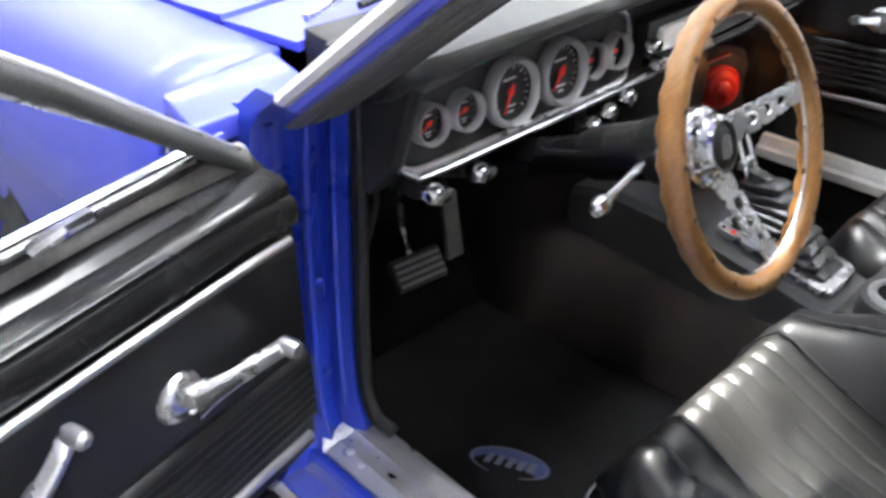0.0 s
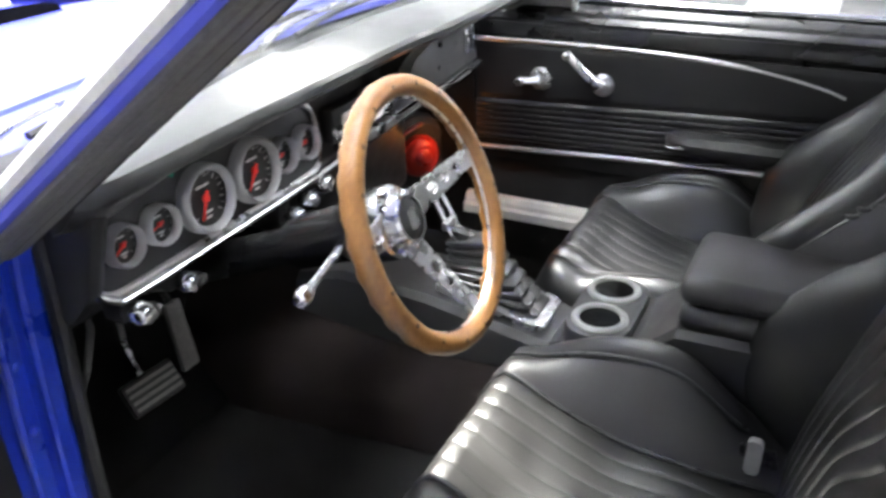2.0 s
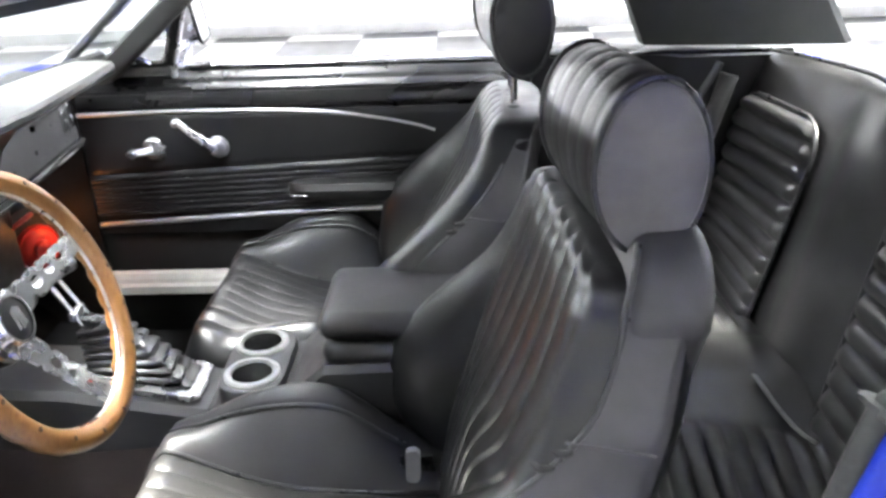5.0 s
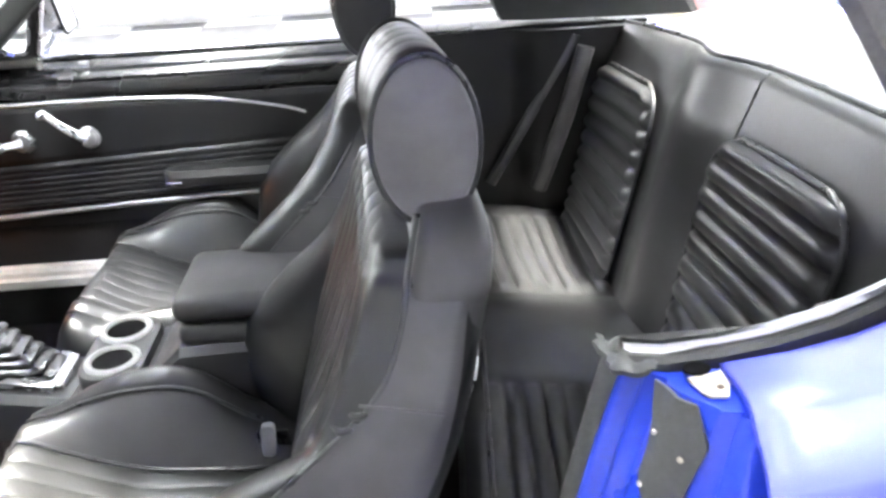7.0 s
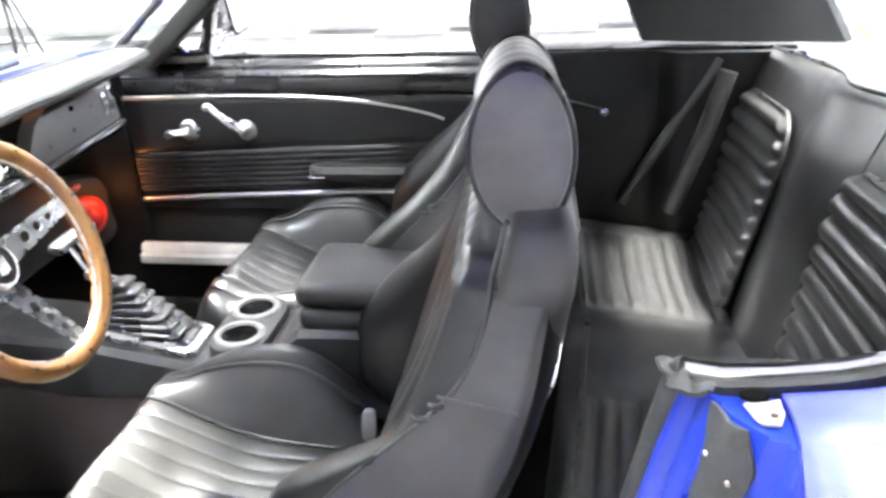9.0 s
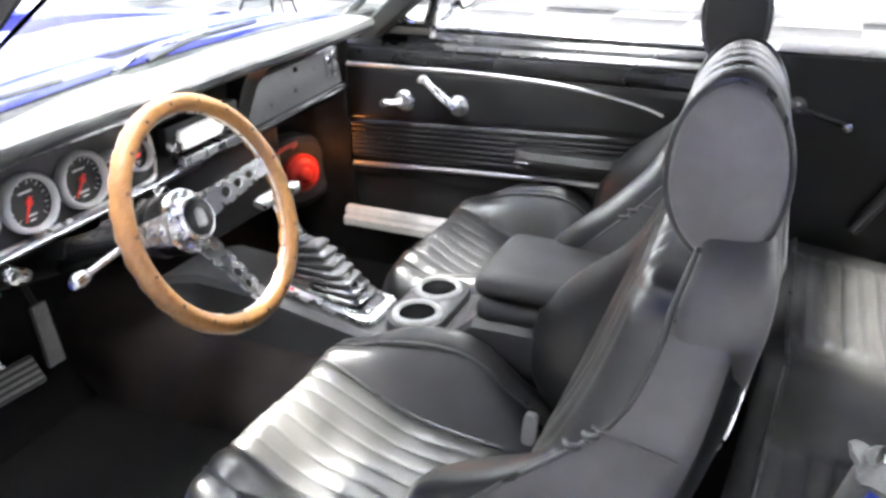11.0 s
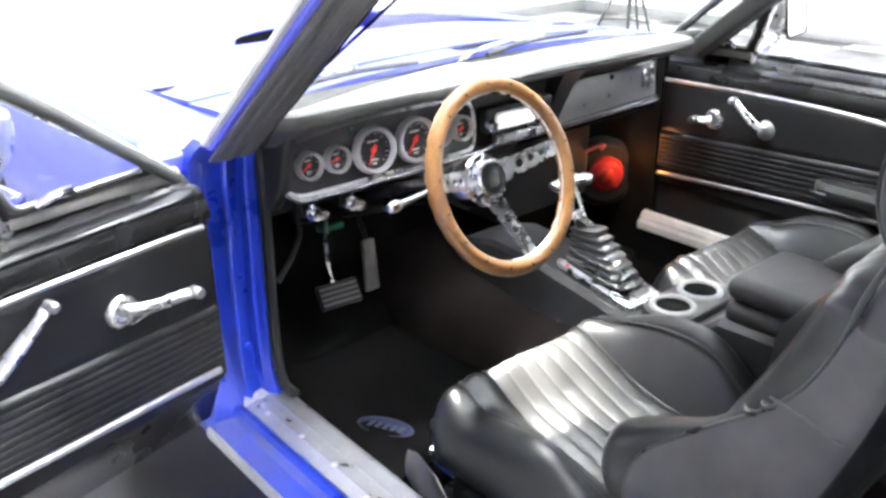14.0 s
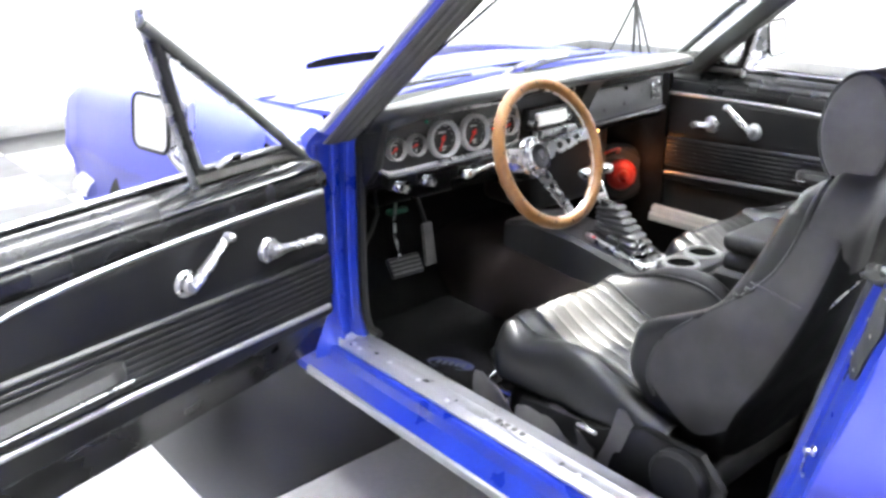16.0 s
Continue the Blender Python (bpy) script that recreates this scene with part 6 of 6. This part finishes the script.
part("buckle", loft([[(-0.140 + b * 0.3, -0.256 + a * k, 0.448 + b * k) for a, b in rounded(0.011, 0.024, 0.008)] for k in (0.9, 1.0)] + [[(-0.152 + b * 0.3, -0.256 + a * k, 0.448 + b * k) for a, b in rounded(0.011, 0.024, 0.008)] for k in (1.0, 0.9)]), BEZEL_GREY, belt, "pale plastic buckle")

# ---- rear seat ----
rear = thing("rear_seat", "black vinyl rear bench seat with pleated bucket panels", "car seat", (0.07, -0.8, 0.30))
RCX = 0.085


def back_y(x, z):
    a = (x - RCX) / 0.60
    lean = -0.900 - 0.21 * (z - 0.48) - 0.15 * max(0.0, z - 0.86)
    ridge = 0.028 * math.exp(-(a / 0.15) ** 2)
    return lean + ridge + 0.012 * abs(a) ** 4


def back_point(u, v):
    x = RCX - 0.04 + (u * 2 - 1) * 0.625
    zt = 0.956 - 0.012 * abs(u * 2 - 1) ** 2
    if v < 0.82:
        z = lerp(0.42, zt - 0.02, v / 0.82)
        return (x, back_y(x, z), z)
    k = (v - 0.82) / 0.18
    y0 = back_y(x, zt - 0.02)
    return (x, y0 - 0.055 * k ** 1.5, zt - 0.02 + 0.02 * math.sin(min(1.0, k * 1.6) * math.pi / 2) - 0.05 * max(0.0, k - 0.62))


def settled(bm):
    """The old bench sits a little lower on the passenger side."""
    for v in bm.verts:
        v.co.z -= 0.085 * (v.co.x - RCX) * smooth((v.co.z - 0.42) / 0.3)
        v.co.y += 0.035 * (v.co.x - RCX)
    return bm


TOP_LINE = [Vector(back_point(i / 60, 0.93)) + Vector((0, 0, 0.002)) for i in range(61)]
rb = part("seat_back", settled(sheet(70, 50, back_point, 0.010)), VINYL_REAR, rear, "smooth black vinyl rear seat back", 70)


def pleat_panel(side):
    x_in, x_out = 0.160, 0.535
    bm_list = []

    def f(u, v):
        z = lerp(0.455, 0.872, v)
        inset = 0.075 * (1 - math.sqrt(max(0.0, 1 - (max(0.0, v - 0.82) / 0.18) ** 2)))
        xi = x_in - 0.02 * v + inset
        xo = x_out - inset - 0.03 * (1 - v)
        x = RCX + side * lerp(xi, xo, u)
        border = smooth(u / 0.05) * smooth((1 - u) / 0.05) * smooth(v / 0.02) * smooth((1 - v) / 0.03)
        puff = 0.016 * abs(math.sin(math.pi * v * 11.0)) ** 0.5
        return (x, back_y(x, z) + 0.010 + (0.003 + puff) * border, z)

    ob2 = part("pleated_panel", settled(sheet(24, 132, f)), VINYL_REAR, rb, "panel of horizontal pleats", 75)
    rim = [f(0, v / 20) for v in range(1, 20)] + [f(u / 12, 1) for u in range(13)] + [f(1, 1 - v / 20) for v in range(1, 20)]
    part("panel_piping", settled(tube([Vector(p) + Vector((0, 0.003, 0)) for p in rim], 0.0042, 8)), PIPING, rb)
    return ob2


part("top_piping", settled(tube(TOP_LINE, 0.0042, 8)), PIPING, rb, "black piping along the top of the seat back")
part("back_seam", settled(tube([Vector(back_point(0.40, v / 20)) + Vector((0, 0.0005, 0)) for v in range(11, 19)], 0.0016, 6)), PIPING, rb)
pleat_panel(-1)
pleat_panel(1)


def rc_point(u, v):
    """Rear cushion: from the back over the pleated seat to the front roll and down."""
    x = RCX - 0.035 + (u * 2 - 1) * 0.58
    a = abs(u * 2 - 1)
    dip = -0.016 * math.exp(-((a - 0.55) / 0.28) ** 2) + 0.030 * smooth((0.30 - a) / 0.26)
    if v < 0.7:
        k = v / 0.7
        y = lerp(-0.90, -0.61, k)
        pl = 0.012 * abs(math.sin(math.pi * k * 9)) ** 0.5 * smooth((a - 0.26) / 0.04) * smooth((0.9 - a) / 0.04)
        return (x, y + 0.05 * a * 0.58, 0.468 + 0.035 * k + dip + pl)
    k = (v - 0.7) / 0.3
    a2 = k * math.pi / 2 * 1.05
    return (x, -0.61 + 0.05 * a * 0.58 + 0.045 * math.sin(min(a2, math.pi / 2)), 0.503 + dip - 0.05 * (1 - math.cos(min(a2, math.pi / 2))) - 0.17 * max(0.0, k - 0.5))


part("seat_cushion", sheet(70, 120, rc_point), VINYL_REAR, rear, "pleated black vinyl rear cushion", 75)
part("cushion_piping", tube([Vector(rc_point(i / 60, 0.69)) + Vector((0, 0, 0.004)) for i in range(61)], 0.004, 8), PIPING, rear)

# Flat pale band added where a bright curve crosses the cushion
part("lap_belt", tube(spline([(-0.012, -0.811, 0.511), (-0.045, -0.820, 0.502), (-0.080, -0.832, 0.490), (-0.122, -0.844, 0.486), (-0.150, -0.862, 0.482)], 5), 0.0105, 10, flat=0.3), CUP_GREY, rear, "pale grey band added along a bright curve on the cushion")

# rear side trim on the passenger side, with its window crank
trim = thing("quarter_trim_panel", "black vinyl rear side trim panel beside the back seat", "trim panel", (0.66, -0.85, 0.4))


def qt_point(u, v):
    y, z = lerp(-0.49, -1.06, u), lerp(0.30, 0.898, v)
    return (0.668 - 0.03 * smooth((u - 0.45) / 0.12) - 0.01 * v, y, z)


part("panel", sheet(30, 20, qt_point, 0.02), VINYL_CARD, trim, "black vinyl panel")
part("panel_ridge", tube(spline([(0.628, -0.69, 0.545), (0.622, -0.78, 0.70), (0.618, -0.865, 0.845), (0.617, -0.885, 0.885)], 6), 0.013, 10), VINYL_SOFT, trim, "raised black edge")
part("panel_ridge", tube(spline([(0.612, -0.80, 0.53), (0.606, -0.86, 0.70), (0.602, -0.905, 0.86)], 6), 0.020, 10), VINYL_SOFT, trim, "raised black edge")
part("sill_cap", box((0.640, -1.05, 0.888), (0.80, -0.49, 0.905), 0.006), BLACK_PAINT, trim, "black sill of the rear side window")
qc = part("window_crank", turned((0.655, -0.545, 0.795), (-1, 0, 0), [(0.025, 0), (0.025, 0.01), (0.018, 0.02), (0.012, 0.03), (0, 0.031)], 18), CHROME, trim, "chrome quarter window crank")
part("crank_arm", tube([(0.630, -0.545, 0.795), (0.618, -0.60, 0.782), (0.612, -0.645, 0.772)], 0.0065, 8), CHROME, qc)
part("crank_knob", turned((0.616, -0.645, 0.772), (-1, 0, 0), [(0.006, -0.004), (0.010, 0.006), (0.010, 0.02), (0, 0.025)], 12), CHROME, qc)
part("window_pillar_edge", box((0.66, -0.50, 0.40), (0.72, -0.47, 0.87), 0.006), PLASTIC, trim, "black edge at the back of the passenger door")
ltrim = thing("quarter_trim_panel", "black vinyl trim panel inside the latch pillar", "trim panel", (-0.60, -0.85, 0.4))
part("panel", sheet(20, 12, lambda u, v: (-0.602 + 0.035 * smooth((u - 0.4) / 0.2) + 0.01 * v, lerp(-0.58 - 0.12 * v, -1.04, u), lerp(0.30, 0.885, v)), -0.012), VINYL_CARD, ltrim, "black vinyl panel")

# ---- floor mat and small things ----
mat = thing("floor_mat", "black carpet floor mat with a blue oval badge", "floor mat", (-0.42, 0.45, 0.262))
part("mat_carpet", sheet(20, 20, lambda u, v: (lerp(-0.60, -0.20, u), lerp(0.20, 0.68, v), 0.272 + 0.004 * math.sin(u * 9) * math.sin(v * 7)), -0.008), CARPET, mat, "black mat carpet")
BC, BA = Vector((-0.478, 0.350, 0.279)), radians(-63.4)
bu, bv = Vector((math.cos(BA), math.sin(BA), 0)), Vector((-math.sin(BA), math.cos(BA), 0))


def oval(k, n=32):
    return [BC + bu * 0.064 * k * math.cos(a) + bv * 0.031 * k * math.sin(a) for a in [i / n * math.tau for i in range(n)]]


part("badge", slab(oval(1.0), (0, 0, 0.002)), MAT_BLUE, mat, "dark blue oval badge")
part("badge_edge", tube([p + Vector((0, 0, 0.002)) for p in oval(0.93)], 0.0018, 6, closed=True), MAT_GREY, mat, "pale stitched oval edge")
for x0 in (-0.033, -0.016, 0.001, 0.018, 0.034):
    part("badge_bar", slab([BC + bu * (x0 - 0.006) + bv * -0.010 + Vector((0, 0, 0.002)), BC + bu * (x0 + 0.004) + bv * -0.010 + Vector((0, 0, 0.002)), BC + bu * (x0 + 0.008) + bv * 0.010 + Vector((0, 0, 0.002)), BC + bu * (x0 - 0.002) + bv * 0.010 + Vector((0, 0, 0.002))], (0, 0, 0.0012)), MAT_GREY, mat)

for wx, rot in ((-0.36, 0.0), (0.20, 0.0)):
    wip = thing("wiper", "black windshield wiper resting on the glass", "wiper", (wx, 0.64, 0.91))
    part("wiper_arm", tube(spline([(wx - 0.22, 0.640, 0.925), (wx - 0.10, 0.655, 0.944), (wx + 0.06, 0.640, 0.950)], 5), 0.006, 8), CHROME_DULL, wip)
    part("wiper_blade", tube(spline([(wx - 0.16, 0.605, 0.936), (wx, 0.622, 0.946), (wx + 0.20, 0.615, 0.946)], 6), 0.006, 6), RUBBER, wip)

# light stand far behind the car
stand = thing("tripod", "thin dark tripod stand near the white wall", "tripod", (3.75, 3.05, 0.0))
part("column", tube([(3.75, 3.05, 0.25), (3.75, 3.05, 1.5)], 0.014, 8), PLASTIC, stand)
for a in (20, 140, 260):
    ca, sa = math.cos(radians(a)), math.sin(radians(a))
    part("leg", tube([(3.75, 3.05, 0.78), (3.75 + 0.36 * ca, 3.05 + 0.36 * sa, 0.012)], 0.010, 8), PLASTIC, stand)
    part("brace", tube([(3.75, 3.05, 0.36), (3.75 + 0.2 * ca, 3.05 + 0.2 * sa, 0.36)], 0.006, 6), PLASTIC, stand)

# colourful panel leaning on the wall behind the car
show = thing("display_panel", "display panel with a yellow and a pink stripe at the wall", "display panel", (RX1 - 0.04, -2.8, 0.0))
part("board", box((RX1 - 0.05, -3.02, 0.004), (RX1 - 0.03, -2.62, 0.60), 0.004), LAMP_WHITE, show)
for y0, y1, col in ((-2.82, -2.69, (0.75, 0.62, 0.25)), (-2.97, -2.86, (0.80, 0.30, 0.32))):
    part("stripe", box((RX1 - 0.057, y0, 0.05), (RX1 - 0.0505, y1, 0.56)), surface("display_stripe", col, 0.5, 0, 0.1, 6, 80, 0.05), show)

# ---- checkered floor tiles ----
TILE = 0.61
tile_mesh = {}
for shade in (0, 1):
    bmt = box((-TILE / 2 + 0.0015, -TILE / 2 + 0.0015, -0.004), (TILE / 2 - 0.0015, TILE / 2 - 0.0015, 0.0), 0.001, 1)
    me = bpy.data.meshes.new("tile")
    bmt.to_mesh(me)
    bmt.free()
    me.materials.append(TILE_BLACK if shade else TILE_WHITE)
    tile_mesh[shade] = me
floor_ob = bpy.data.objects["ground"]
rest = {0: [], 1: []}
for i in range(-7, 13):
    for j in range(-10, 8):
        x, y = -1.055 - TILE / 2 + i * TILE, 0.515 + TILE / 2 + j * TILE
        if not (RX0 + TILE / 2 < x < RX1 - TILE / 2 + 0.4 and RY0 + TILE / 2 < y < RY1):
            continue
        shade = (i + j) % 2
        if -3.2 < x < 2.6 and -0.9 < y < 5.2:
            t_ob = new("tile", tile_mesh[shade])
            t_ob.location = (x, y, 0)
            t_ob.parent = floor_ob
        else:
            rest[shade].append((x, y))
for shade in (0, 1):
    bmt = bmesh.new()
    for x, y in rest[shade]:
        h = TILE / 2 - 0.0015
        bmt.faces.new([bmt.verts.new((x + a * h, y + b * h, 0.0)) for a, b in ((-1, -1), (1, -1), (1, 1), (-1, 1))])
    solo("floor_tiles", bmt, TILE_BLACK if shade else TILE_WHITE, "black and pale checkered showroom floor tiles", "floor tiles", "stuff")
